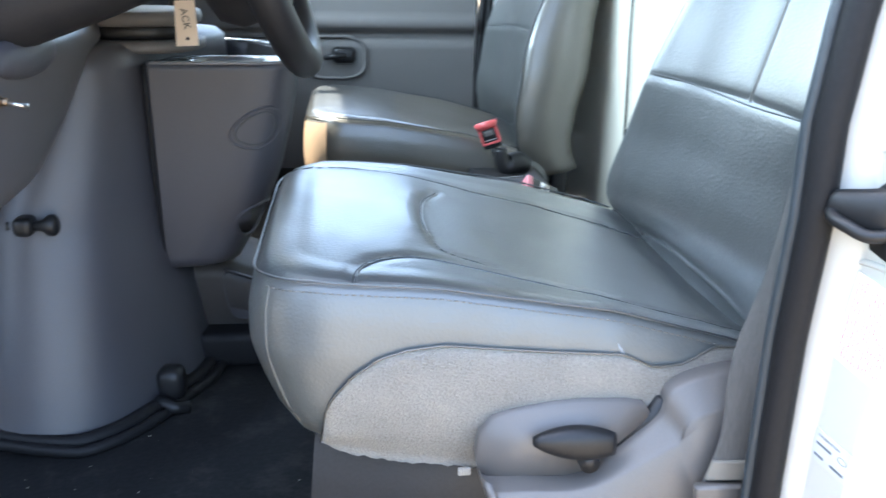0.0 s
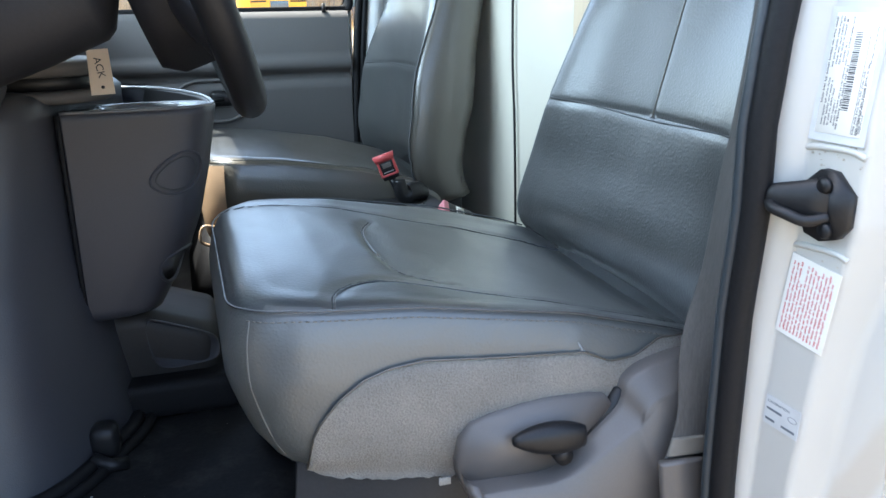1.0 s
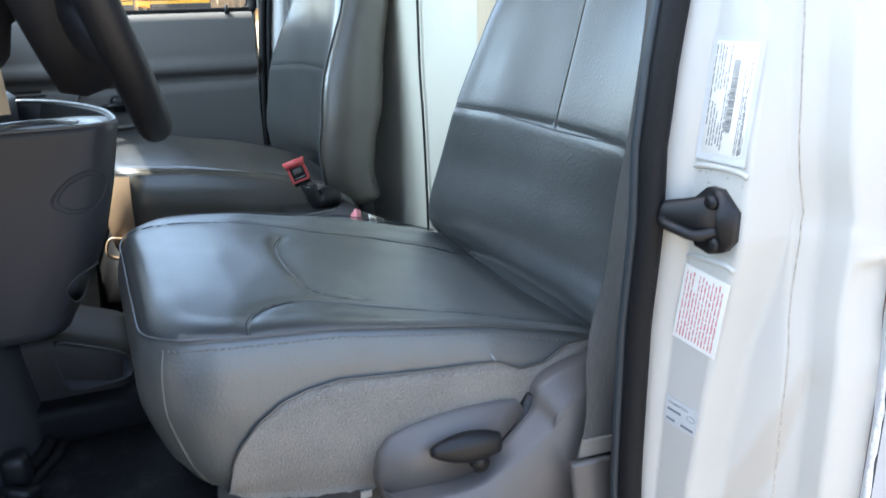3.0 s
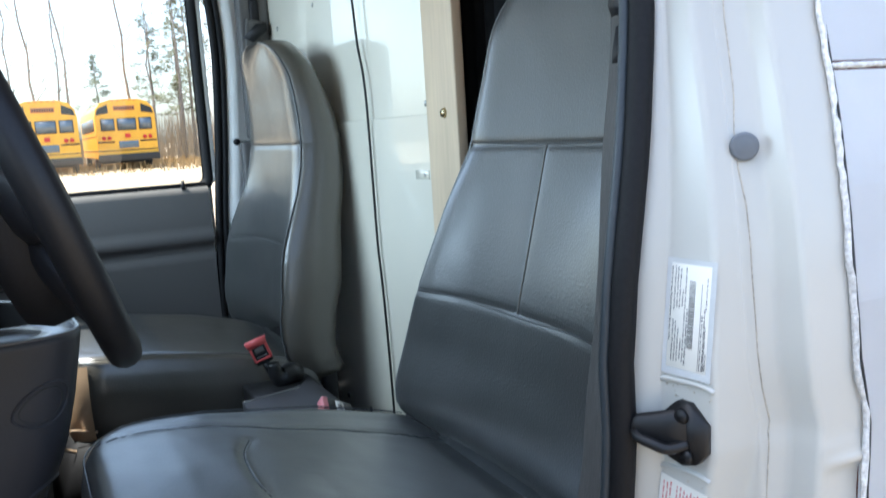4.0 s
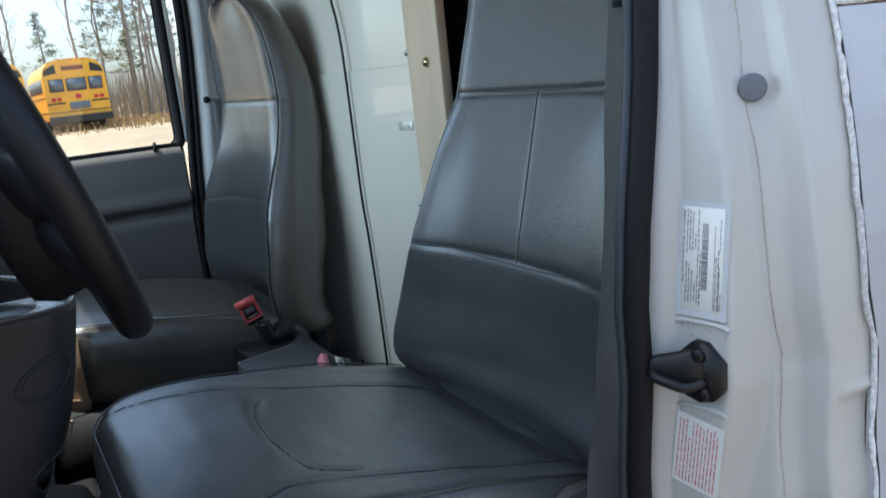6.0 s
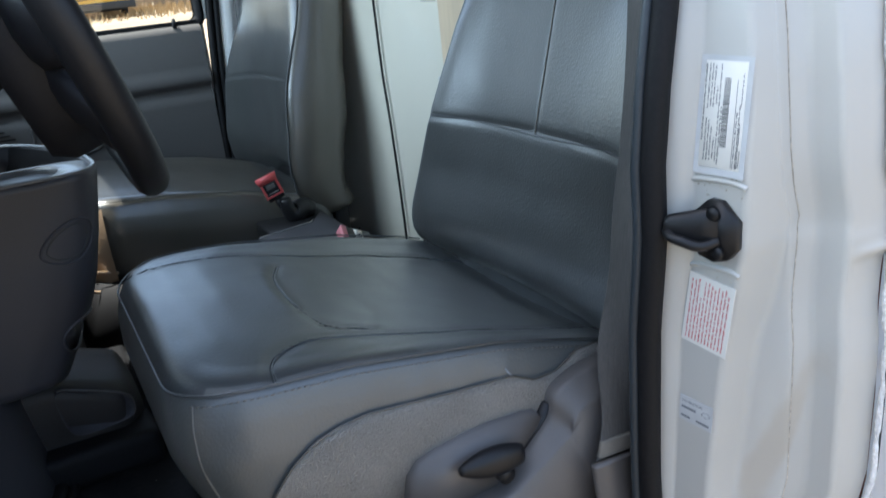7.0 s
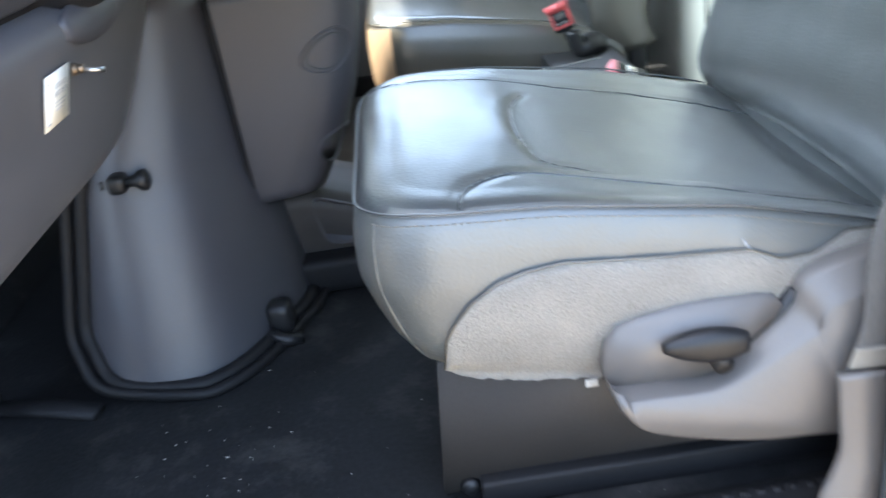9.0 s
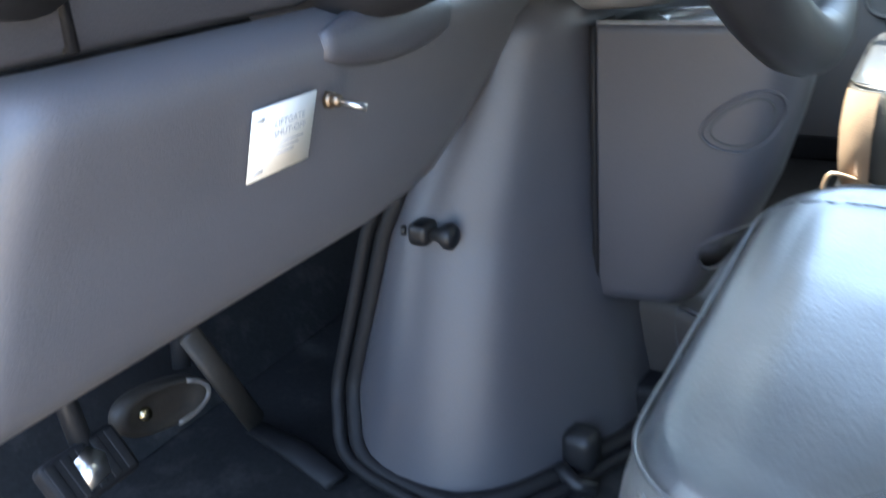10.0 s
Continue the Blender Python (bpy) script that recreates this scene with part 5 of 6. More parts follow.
# ---- engine cover and console ----
cover = thing("engine_cover", "dark grey plastic engine cover with latch", "engine cover")
LOW = [(-0.610, 0.100), (-0.570, 0.072), (-0.52, 0.060), (-0.46, 0.070), (-0.41, 0.104), (-0.37, 0.168), (-0.350, 0.214), (-0.330, 0.255), (-0.318, 0.34), (-0.312, 0.50), (-0.312, 0.66), (-0.40, 0.78), (-0.62, 0.80)]
MIDR = [(-0.548, 0.150), (-0.525, 0.140), (-0.498, 0.138), (-0.462, 0.150), (-0.425, 0.172), (-0.398, 0.212), (-0.378, 0.246), (-0.364, 0.290), (-0.35, 0.36), (-0.34, 0.50), (-0.30, 0.64), (-0.42, 0.74), (-0.56, 0.76)]
UP = [(-0.480, 0.212), (-0.468, 0.204), (-0.452, 0.198), (-0.432, 0.200), (-0.412, 0.208), (-0.396, 0.222), (-0.380, 0.245), (-0.368, 0.285), (-0.35, 0.36), (-0.31, 0.50), (-0.32, 0.62), (-0.42, 0.70), (-0.52, 0.72)]
rings = []
for z in np.linspace(FZ + 0.006, 0.50, 26):
    if z < 0.3:
        f, A, B = (z - FZ) / (0.3 - FZ), LOW, MIDR
    else:
        f, A, B = (z - 0.3) / 0.2, MIDR, UP
    rings.append([(*(Vector(a).lerp(Vector(b), f)), z) for a, b in zip([(p[0], p[1], 0) for p in A], [(p[0], p[1], 0) for p in B])])
rings = [[(v[0], v[1], r[0][-1]) for v in smooth_line([(p[0], p[1], 0) for p in r], 5)] for r in rings]
START = ((0.03, -0.50), (0.045, -0.545), (0.07, -0.575), (0.12, -0.594), (0.2, -0.583), (0.3, -0.548), (0.4, -0.512), (0.5, -0.476))


def cut(ring):
    z = ring[0][2]
    xs = lerp(START, z)
    half = len(ring) // 3
    keep = [Vector(p) for i, p in enumerate(ring) if i > half or p[0] > xs]
    seg = [0.0]
    for a, b in zip(keep, keep[1:]):
        seg.append(seg[-1] + (b - a).length)
    out = []
    for k in range(len(ring)):
        d = seg[-1] * k / (len(ring) - 1)
        out.append(tuple(float(np.interp(d, seg, [p[c] for p in keep])) for c in range(3)))
    return out


rings = [cut(r) for r in rings]
rings.append([(0.9 * x + 0.1 * -0.42, 0.9 * y + 0.1 * 0.45, 0.512) for x, y, _ in rings[-1]])
rings.append([(0.6 * x + 0.4 * -0.42, 0.6 * y + 0.4 * 0.45, 0.518) for x, y, _ in rings[-2]])
part("shell", loft(rings, True, True), TRIM_DARK, cover, "dark grey moulded shell")
foot = [Vector(p) for p in rings[0]]
edge = [Vector(r[0]) for r in rings[1:22]][::-1]
for r, out, h in ((0.010, 0.004, 0.006), (0.0075, 0.021, 0.001)):
    line = [p + Vector((-out, 0.002 - out * 0.5, 0)) for p in edge]
    for i in range(3, 34):
        d = (foot[i + 1] - foot[i - 1]).normalized()
        line.append(foot[i] + Vector((d.y * out, -d.x * out, h)))
    for _ in range(3):
        line = [line[0]] + [q for a, b in zip(line, line[1:]) for q in (a.lerp(b, 0.25), a.lerp(b, 0.75))] + [line[-1]]
    part("base_seal", tube(line[::3], r, 8), RUBBER, cover, "black rubber edge seal")
# latches
lt = part("latch", tube([(-0.505, 0.130, 0.305), (-0.48, 0.132, 0.308), (-0.470, 0.132, 0.308)], [0.006, 0.006, 0.009], 8), BLACK, cover, "black rubber hold-down latch")
part("knob", loft([[(-0.462 + a, 0.128 + r * math.cos(t), 0.309 + r * math.sin(t)) for t in np.linspace(0, 2 * math.pi, 14, endpoint=False)] for a, r in ((-0.022, 0.006), (-0.014, 0.007), (-0.006, 0.013), (0.0, 0.0135), (0.004, 0.009))]), BLACK, lt)
part("bracket", box(-0.510, -0.487, 0.120, 0.150, 0.295, 0.319, 0.0095, 4), BLACK, lt)
part("bolt", disc((-0.514, 0.128, 0.309), (-1, -0.4, 0), 0.006, 0.004, 6), BLACK, lt)
lt = part("latch", box(-0.376, -0.338, 0.167, 0.205, FZ + 0.008, FZ + 0.056, 0.0165, 4), BLACK, cover, "black lower latch")
part("knob", tube([(-0.372, 0.160, FZ + 0.02), (-0.35, 0.150, FZ + 0.012), (-0.33, 0.158, FZ + 0.008)], 0.009, 8), BLACK, lt)
rest_at(cover, (-0.42, 0.45, FZ))

# storage console on the cover's rear
con = thing("console_bin", "dark grey console bin with cup tray on the engine cover", "console")
XM = ((0.17, -0.286), (0.20, -0.272), (0.243, -0.248), (0.287, -0.224), (0.33, -0.205), (0.408, -0.185), (0.49, -0.170))


def con_ring(z, inset=0.0, fine=5):
    xm = lerp(XM, z) - inset
    y0 = 0.246 + 0.012 * (0.49 - z) / 0.3 + inset
    xl = -0.364
    pts = [(xl, y0), ((xl + xm - 0.055) / 2, y0), (xm - 0.055, y0 + 0.002), (xm - 0.022, y0 + 0.010), (xm - 0.004, y0 + 0.034), (xm, y0 + 0.07), (xm - 0.012, y0 + 0.165), (xm - 0.05, y0 + 0.27), (xm - 0.10, y0 + 0.345), (xl, y0 + 0.40 - inset)]
    return [(p[0], p[1], z) for p in smooth_line([(a, b, 0) for a, b in pts], fine)]


RIM = 0.488
rings = [con_ring(0.200, 0.012, 14), con_ring(0.207, 0, 14), con_ring(0.218, 0, 14)]
rings += [con_ring(z, 0, 14) for z in (*np.arange(0.226, 0.312, 0.003), 0.34, 0.40, 0.45, 0.478, 0.486)]
rings += [con_ring(RIM, 0.003, 14), con_ring(RIM, 0.007, 14), con_ring(0.484, 0.009, 14)]
bm = loft(rings, True, False)
# oval finger cup let into the lower rear corner
CC = Vector((-0.240, 0.287, 0.268))
cu = Vector((0.74, 0.67, 0)).normalized()
cn = Vector((0.63, -0.69, -0.33)).normalized()
cv = cn.cross(cu).normalized()
tree = BVHTree.FromBMesh(bm)


def oval(f, d):
    out = []
    for a in np.linspace(0, 2 * math.pi, 40, endpoint=False):
        q = CC + cu * 0.036 * math.cos(a) + cv * 0.027 * math.sin(a)
        hit = tree.ray_cast(q + cn * 0.06, -cn)[0] or q
        out.append(CC + (hit - CC) * f + cn * d)
    return out


gone = []
for f in bm.faces:
    e = f.calc_center_median() - CC
    if abs(e.dot(cn)) < 0.03 and (e.dot(cu) / 0.036) ** 2 + (e.dot(cv) / 0.027) ** 2 < 1:
        gone.append(f)
bmesh.ops.delete(bm, geom=gone, context="FACES")
body = part("bin", bm, TRIM_DARK, con, "dark grey bin body")
part("finger_cup", loft([oval(f, d) for f, d in ((1.06, -0.0015), (1.0, -0.004), (0.95, -0.012), (0.80, -0.022), (0.45, -0.027))][::-1], True, True), TRIM_DARK, body, "oval finger cup")
part("cup_rim", tube(oval(1.0, 0.0), 0.0024, 6, closed=True), TRIM_DARK, body)
# black lining paints the shade inside the bin
part("inside", loft([con_ring(0.4845, 0.009), con_ring(0.46, 0.010), con_ring(0.33, 0.016)][::-1], True, False), BLACK, con, "bin interior, blackened for the shade within")
part("inside", loft([con_ring(0.334, 0.016), con_ring(0.330, 0.016)]), BLACK, con)
# cup tray: light plate with a round cup hole, the open bin behind it
bm = bmesh.new()
ring = lambda r, z: [(-0.268 + r * math.cos(2 * math.pi * k / 40), 0.312 + 0.97 * r * math.sin(2 * math.pi * k / 40), z) for k in range(40)]
outer = []
for k in range(40):
    c, d = math.cos(2 * math.pi * k / 40), math.sin(2 * math.pi * k / 40)
    outer.append((-0.268 + 0.089 * math.copysign(abs(c) ** 0.5, c), 0.313 + 0.061 * math.copysign(abs(d) ** 0.5, d), 0.486))
loft([[(x, y, z - 0.006) for x, y, z in outer], outer, ring(0.051, 0.4868), ring(0.049, 0.4845), ring(0.048, 0.478)], True, False, bm)
tray = part("cup_tray", bm, RIMGREY, con, "lighter grey cup tray with round hole")
# black well wall, likewise coloured for the shade in the hole
part("cup_well", loft([ring(0.0485, 0.481), ring(0.046, 0.41), ring(0.02, 0.408)]), BLACK, tray, "cup well, blackened for the shade within")
line = con_ring(RIM, 0.004)
part("rim", tube(line, 0.0030, 6), RIMGREY, con, "lighter rim, its sky sheen put into the colour")
# moulded teardrop on the near side
drop = []
for k in range(36):
    a = 2 * math.pi * k / 36
    x = -0.231 + 0.034 * math.cos(a) * (1 + 0.10 * math.sin(a))
    z = 0.400 + 0.026 * math.sin(a) * (1 + 0.28 * math.cos(a)) + 0.010 * math.cos(a)
    drop.append((x, z))


def on_con(x, z, lift):
    ring = con_ring(z)
    best = min((p for p in ring if p[1] < 0.40), key=lambda p: abs(p[0] - x))
    i = ring.index(best)
    j = min(i + 1, len(ring) - 1) if ring[min(i + 1, len(ring) - 1)][0] != best[0] else i
    k = i - 1
    for a, b in ((i, j), (k, i)):
        pa, pb = ring[a], ring[b]
        if min(pa[0], pb[0]) <= x <= max(pa[0], pb[0]) and pa[0] != pb[0]:
            f = (x - pa[0]) / (pb[0] - pa[0])
            return (x, pa[1] + (pb[1] - pa[1]) * f - lift, z)
    return (x, best[1] - lift, z)


part("moulding", tube([on_con(x, z, 0.0005) for x, z in drop], 0.0018, 6, closed=True), TRIM_DARK, con, "raised teardrop moulding")
part("moulding", tube([on_con(-0.231 + (x + 0.231) * 0.78, 0.400 + (z - 0.400) * 0.78, 0.0) for x, z in drop], 0.0012, 6, closed=True), SEAM, con)
part("joint", tube([(-0.3665, 0.2455 + 0.012 * (0.49 - z) / 0.3, z) for z in np.linspace(0.203, 0.486, 12)], 0.0036, 6), RUBBER, con, "dark joint")
rest_at(con, (-0.30, 0.45, 0.200))
# lower tunnel shroud under the console
shroud = thing("tunnel_shroud", "grey moulded duct shroud under the console", "shroud")
rings = []
for k in range(26):
    f = k / 25
    x = -0.38 + 0.198 * math.sin(f * math.pi / 2)
    h = 0.192 - 0.36 * max(0, x + 0.305) - 0.05 * max(0, (x + 0.205) / 0.023) ** 2
    y0, y1 = 0.316 + 0.05 * max(0, (x + 0.225) / 0.043) ** 2.5, 0.50
    r = min(0.028, (h - 0.08) * 0.8)
    prof = [(y0 + 0.010, 0.080), (y0 + 0.003, (0.08 + h - r) / 2), (y0, h - r)] + [(y0 + r - r * math.cos(a), h - r + r * math.sin(a)) for a in (0.3, 0.6, 0.9, 1.2, 1.5)] + [(y0 + 0.07, h - 0.001), (0.45, h - 0.004), (y1 - 0.02, h - 0.004), (y1, h - r), (y1, 0.080)]
    rings.append([(x, a, b) for a, b in prof])
part("duct", loft(rings, False), DARKBASE, shroud, "dark grey moulded duct")
pts = smooth_line([(-0.290, 0.3165, 0.108), (-0.298, 0.3165, 0.150), (-0.296, 0.3165, 0.172), (-0.286, 0.3165, 0.175), (-0.245, 0.3165, 0.160), (-0.208, 0.3175, 0.143), (-0.197, 0.3190, 0.125), (-0.203, 0.3185, 0.104), (-0.235, 0.3175, 0.098), (-0.270, 0.3170, 0.097)], 5, closed=True)
mid = Vector((-0.258, 0.3165, 0.122))
rings = [[mid + (p - mid) * f + Vector((0, d, 0)) for p in pts] for f, d in ((1.02, 0.003), (1.0, -0.0008), (0.96, 0.001), (0.86, 0.006), (0.6, 0.012), (0.25, 0.014))]
# scoop and rim are lighter than the duct to show caught light
part("scoop", loft(rings), TRIM_DARK, shroud, "scooped panel, lighter for the light it catches")
part("scoop_rim", tube([p + Vector((0, -0.0008, 0)) for p in pts[12:36]], 0.0009, 5), PANEL, shroud, "lighter tube for the light along the upper rim")
bm = box(-0.40, -0.172, 0.285, 0.66, FZ, 0.086, 0.014, 3)
part("base", bm, RUBBER, shroud, "black base flange")
rest_at(shroud, (-0.28, 0.47, FZ))
tagged(link("floor_kick", box(-0.18, 0.46, 0.34, 0.62, FZ, 0.105, 0.03, 3), MAT), "black rubber covered floor hump between the seats", "floor hump", kind="structure")

# ---- dash ----
dash = thing("dashboard", "dark grey plastic dashboard with lower knee panel", "dashboard", kind="structure")
YL = ((0.36, -0.362), (0.386, -0.352), (0.523, -0.300), (0.545, -0.292))
YR = ((0.372, -0.02), (0.378, 0.05), (0.39, 0.095), (0.45, 0.19), (0.505, 0.262), (0.545, 0.30))
KX = ((0.368, -0.470), (0.374, -0.458), (0.385, -0.450), (0.42, -0.442), (0.46, -0.436), (0.50, -0.423), (0.525, -0.417), (0.537, -0.424), (0.545, -0.440))
rows = []
for z in (0.368, 0.371, 0.375, 0.382, 0.39, 0.41, 0.43, 0.45, 0.47, 0.49, 0.51, 0.522, 0.530, 0.537, 0.542, 0.545):
    yl, yr, x = lerp(YL, z), lerp(YR, z), lerp(KX, z)
    row = [(x - 0.12, yl - 0.002, z), (x - 0.03, yl, z), (x - 0.012, yl + 0.004, z), (x - 0.003, yl + 0.013, z), (x, yl + 0.028, z)]
    for f in np.linspace(0.08, 0.94, 14):
        row.append((x, yl + (yr - yl) * f, z))
    row += [(x - 0.004, yr - 0.006, z), (x - 0.014, yr, z), (x - 0.05, yr, z)]
    rows.append(row)
part("knee_panel", loft(rows, False), KNEE, dash, "dark grey knee panel")
# column pad at its top edge
rings = []
for f in np.linspace(0, 1, 16):
    y = -0.085 + 0.165 * f
    s = math.sin(math.pi * min(1, max(0.02, f))) ** 0.35
    rings.append([(-0.420 + 0.011 * s * math.cos(a), y, 0.524 + 0.022 * s * math.sin(a)) for a in np.linspace(0, 2 * math.pi, 14, endpoint=False)])
part("column_pad", loft(rings), TRIM_DARK, dash, "rounded pad under the steering column")
# instrument panel above
rows = []
for y in np.linspace(-0.37, 1.36, 24):
    dx = 0.0 if y < 0.30 else -0.03
    rows.append([(-0.455 + dx, y, 0.545), (-0.432 + dx, y, 0.553), (-0.428 + dx, y, 0.60), (-0.436 + dx, y, 0.66), (-0.46 + dx, y, 0.72), (-0.50 + dx, y, 0.745), (-0.62, y, 0.775), (-1.16, y, 0.80)])
part("upper_panel", loft(rows, False), TRIM_DARK, dash, "dark grey upper dash")
rows = []
for y in np.linspace(-0.17, 0.22, 14):
    h = 0.055 * (1 - ((y - 0.025) / 0.195) ** 4)
    rows.append([(-0.43, y, 0.70), (-0.365, y, 0.735 + h * 0.5), (-0.370, y, 0.745 + h), (-0.50, y, 0.76 + h), (-0.62, y, 0.77)])
part("cluster_hood", loft(rows, False), BLACK, dash, "black instrument hood")
part("gap", box(-0.4345, -0.4285, -0.2525, -0.2475, 0.55, 0.62), RUBBER, dash)
vent = part("vent", disc((-0.432, -0.275, 0.608), (1, 0, 0.05), 0.040, 0.012, 24), BLACK, dash, "round black vent")
for k in (-1, 0, 1):
    part("vane", box(-0.424, -0.417, -0.31, -0.24, 0.606 + k * 0.02, 0.610 + k * 0.02), TRIM_DARK, vent)
part("passenger_lower_panel", box(-0.62, -0.545, 0.80, 1.36, 0.36, 0.56, 0.02, 3), TRIM_DARK, dash)
# side of the dash by the doghouse: light moulded lip that runs to the tray
def plate(cx, cy, rx, ry, z, h):
    return loft([[(cx + rx * f * math.copysign(abs(math.cos(a)) ** 0.8, math.cos(a)), cy + ry * f * math.copysign(abs(math.sin(a)) ** 0.8, math.sin(a)), z + d) for a in np.linspace(0, 2 * math.pi, 40, endpoint=False)] for f, d in ((0.93, -h), (0.985, -h * 0.75), (1.0, 0), (0.985, h * 0.75), (0.93, h))])


part("moulded_lip", plate(-0.390, 0.335, 0.088, 0.085, 0.507, 0.008), PANEL, dash, "smooth grey lower dash lip")
part("moulded_lip", plate(-0.395, 0.345, 0.088, 0.085, 0.542, 0.010), PANEL, dash, "smooth grey upper dash lip")
# black plate in place of the shaded gap between the lips
part("dark_recess", plate(-0.395, 0.345, 0.076, 0.074, 0.525, 0.012), BLACK, dash, "black plate in place of the gap between the lips")

# switch and sticker on the knee panel
sw = thing("toggle_switch", "chrome toggle switch on the knee panel", "switch")
part("nut", disc((-0.424, -0.080, 0.490), (1, 0.1, -0.1), 0.0062, 0.004, 6), AGED, sw, "tarnished nut")
part("collar", disc((-0.420, -0.080, 0.490), (1, 0.1, -0.1), 0.0040, 0.006, 10), AGED, sw)
part("lever", tube([(-0.415, -0.079, 0.489), (-0.406, -0.075, 0.486), (-0.400, -0.071, 0.484)], [0.0016, 0.0022, 0.0028], 8), STEEL, sw)
st = thing("sticker", "white liftgate shut-off sticker on the knee panel", "sticker")
ex = Vector((0.003, 1, 0)).normalized()
ez = Vector((0.33, 0, 1)).normalized()
en = ex.cross(ez)
SM = Matrix(((ex.x, ez.x, en.x, -0.4285), (ex.y, ez.y, en.y, -0.124), (ex.z, ez.z, en.z, 0.478), (0, 0, 0, 1)))
st.matrix_world = SM
part("sheet", box(-0.029, 0.029, -0.0235, 0.0235, 0.0012, 0.0022), PAPER, st)
writing("line", "LIFTGATE", 0.0066, pose(-0.009, 0.0085, 0.0024), FADED, st)
writing("line", "SHUT-OFF", 0.0066, pose(-0.009, 0.0015, 0.0024), FADED, st)
for k in range(3):
    part("small_print", box(-0.009 + 0.002 * k, 0.020 - 0.004 * k, -0.004 - 0.0035 * k, -0.003 - 0.0035 * k, 0.0022, 0.0025), FAINT, st)
part("small_print", box(-0.026, -0.019, 0.015, 0.018, 0.0022, 0.0025), FAINT, st)
part("small_print", box(-0.026, -0.016, -0.0195, -0.0175, 0.0022, 0.0025), FAINT, st)

# ---- steering wheel and column ----
HUB = Vector((-0.208, -0.003, 0.695))
AX = Vector((0.945, 0, 0.327)).normalized()
DN = Vector((0.327, 0, -0.945)).normalized()
SD = Vector((0, 1, 0))
sw = thing("steering_wheel", "black leather-wrapped steering wheel", "steering wheel")
R = 0.1855
ring = [HUB + DN * R * math.cos(a) + SD * R * math.sin(a) for a in np.linspace(0, 2 * math.pi, 64, endpoint=False)]
part("rim", tube(ring, 0.0168, 14, closed=True), BLACK, sw, "worn black rim")
PAD = smooth_line([(0.0, -0.085, 0), (0.060, -0.078, 0), (0.092, -0.045, 0), (0.098, 0.0, 0), (0.090, 0.05, 0), (0.062, 0.10, 0), (0.022, 0.128, 0), (0.0, 0.136, 0), (-0.022, 0.128, 0), (-0.062, 0.10, 0), (-0.090, 0.05, 0), (-0.098, 0.0, 0), (-0.092, -0.045, 0), (-0.060, -0.078, 0)], 4, closed=True)
rings = [[HUB + AX * d + SD * p.x * f + DN * (0.01 + (p.y - 0.01) * f) for p in PAD] for f, d in ((0.35, 0.022), (0.72, 0.018), (0.92, 0.006), (1.0, -0.014), (1.0, -0.045), (0.9, -0.065))]
part("hub", loft(rings), HUBBLACK, sw, "black padded hub")
for a in (math.pi / 2 - 0.1, -math.pi / 2 + 0.1, 0.80, -0.80):
    d = DN * math.cos(a) + SD * math.sin(a)
    part("spoke", tube([HUB + d * 0.06 - AX * 0.025, HUB + d * 0.12 - AX * 0.018, HUB + d * 0.178 - AX * 0.004], [0.045, 0.034, 0.026], 12, flat=0.4, up=AX), HUBBLACK, sw)
rest_at(sw, tuple(HUB))
colm = thing("steering_column", "black plastic steering column shroud", "steering column")
rings = []
for d, r in ((-0.32, 0.084), (-0.24, 0.088), (-0.16, 0.086), (-0.10, 0.082), (-0.09, 0.076), (-0.075, 0.050), (-0.055, 0.045)):
    rings.append([HUB + AX * d + DN * r * math.copysign(abs(math.cos(a)) ** 0.7, math.cos(a)) + SD * 0.85 * r * math.copysign(abs(math.sin(a)) ** 0.7, math.sin(a)) for a in np.linspace(0, 2 * math.pi, 28, endpoint=False)])
part("shroud", loft(rings), HUBBLACK, colm)
part("shift_lever", tube([HUB - AX * 0.12 + SD * 0.05, HUB - AX * 0.10 + SD * 0.12 - DN * 0.02, HUB - AX * 0.06 + SD * 0.2 - DN * 0.05], [0.008, 0.007, 0.010], 8), BLACK, colm)
part("lock_cylinder", disc(HUB - AX * 0.13 + SD * 0.062, (0, 1, 0.0), 0.014, 0.012, 16), STEEL, colm)
rest_at(colm, tuple(HUB - AX * 0.3))
tag = thing("key_tag", "manila paper key tag with handwriting hanging from the column", "tag")
tag.matrix_world = Matrix.Translation((-0.308, 0.241, 0.531)) @ Euler((radians(82), radians(-3), radians(-8))).to_matrix().to_4x4()
part("card", rounded(solid([(-0.0145, -0.020, 0), (0.0145, -0.020, 0), (0.0130, 0.036, 0), (-0.0130, 0.036, 0)], (0, 0, 0.0008)), 0.0002, 1), TAGPAPER, tag, smooth=False)
part("eyelet", disc((0.001, -0.011, 0.0008), (0, 0, 1), 0.0022, 0.0006, 12), INK, tag, "dark punched hole")
writing("handwriting", "ACK", 0.013, pose(-0.006, 0.026, 0.0012, 0, 0, -82), INK, tag, "handwritten letters")

# ---- pedals ----
br = thing("brake_pedal", "worn brake pedal with bare metal patch", "pedal", group="pedals")
PM = Matrix.Translation((-0.705, -0.138, 0.150)) @ Euler((0, radians(-38), 0)).to_matrix().to_4x4()
bm = box(-0.012, 0.012, -0.040, 0.040, -0.026, 0.026, 0.008, 3)
bmesh.ops.transform(bm, matrix=PM, verts=bm.verts)
part("pad", bm, RUBBER, br)
bm = solid([(0.0125, -0.014, -0.018), (0.0125, 0.010, -0.014), (0.0125, 0.016, 0.004), (0.0125, 0.006, 0.018), (0.0125, -0.012, 0.012)], (0.0012, 0, 0))
bmesh.ops.transform(bm, matrix=PM, verts=bm.verts)
part("worn_patch", bm, STEEL, br, "bare worn metal")
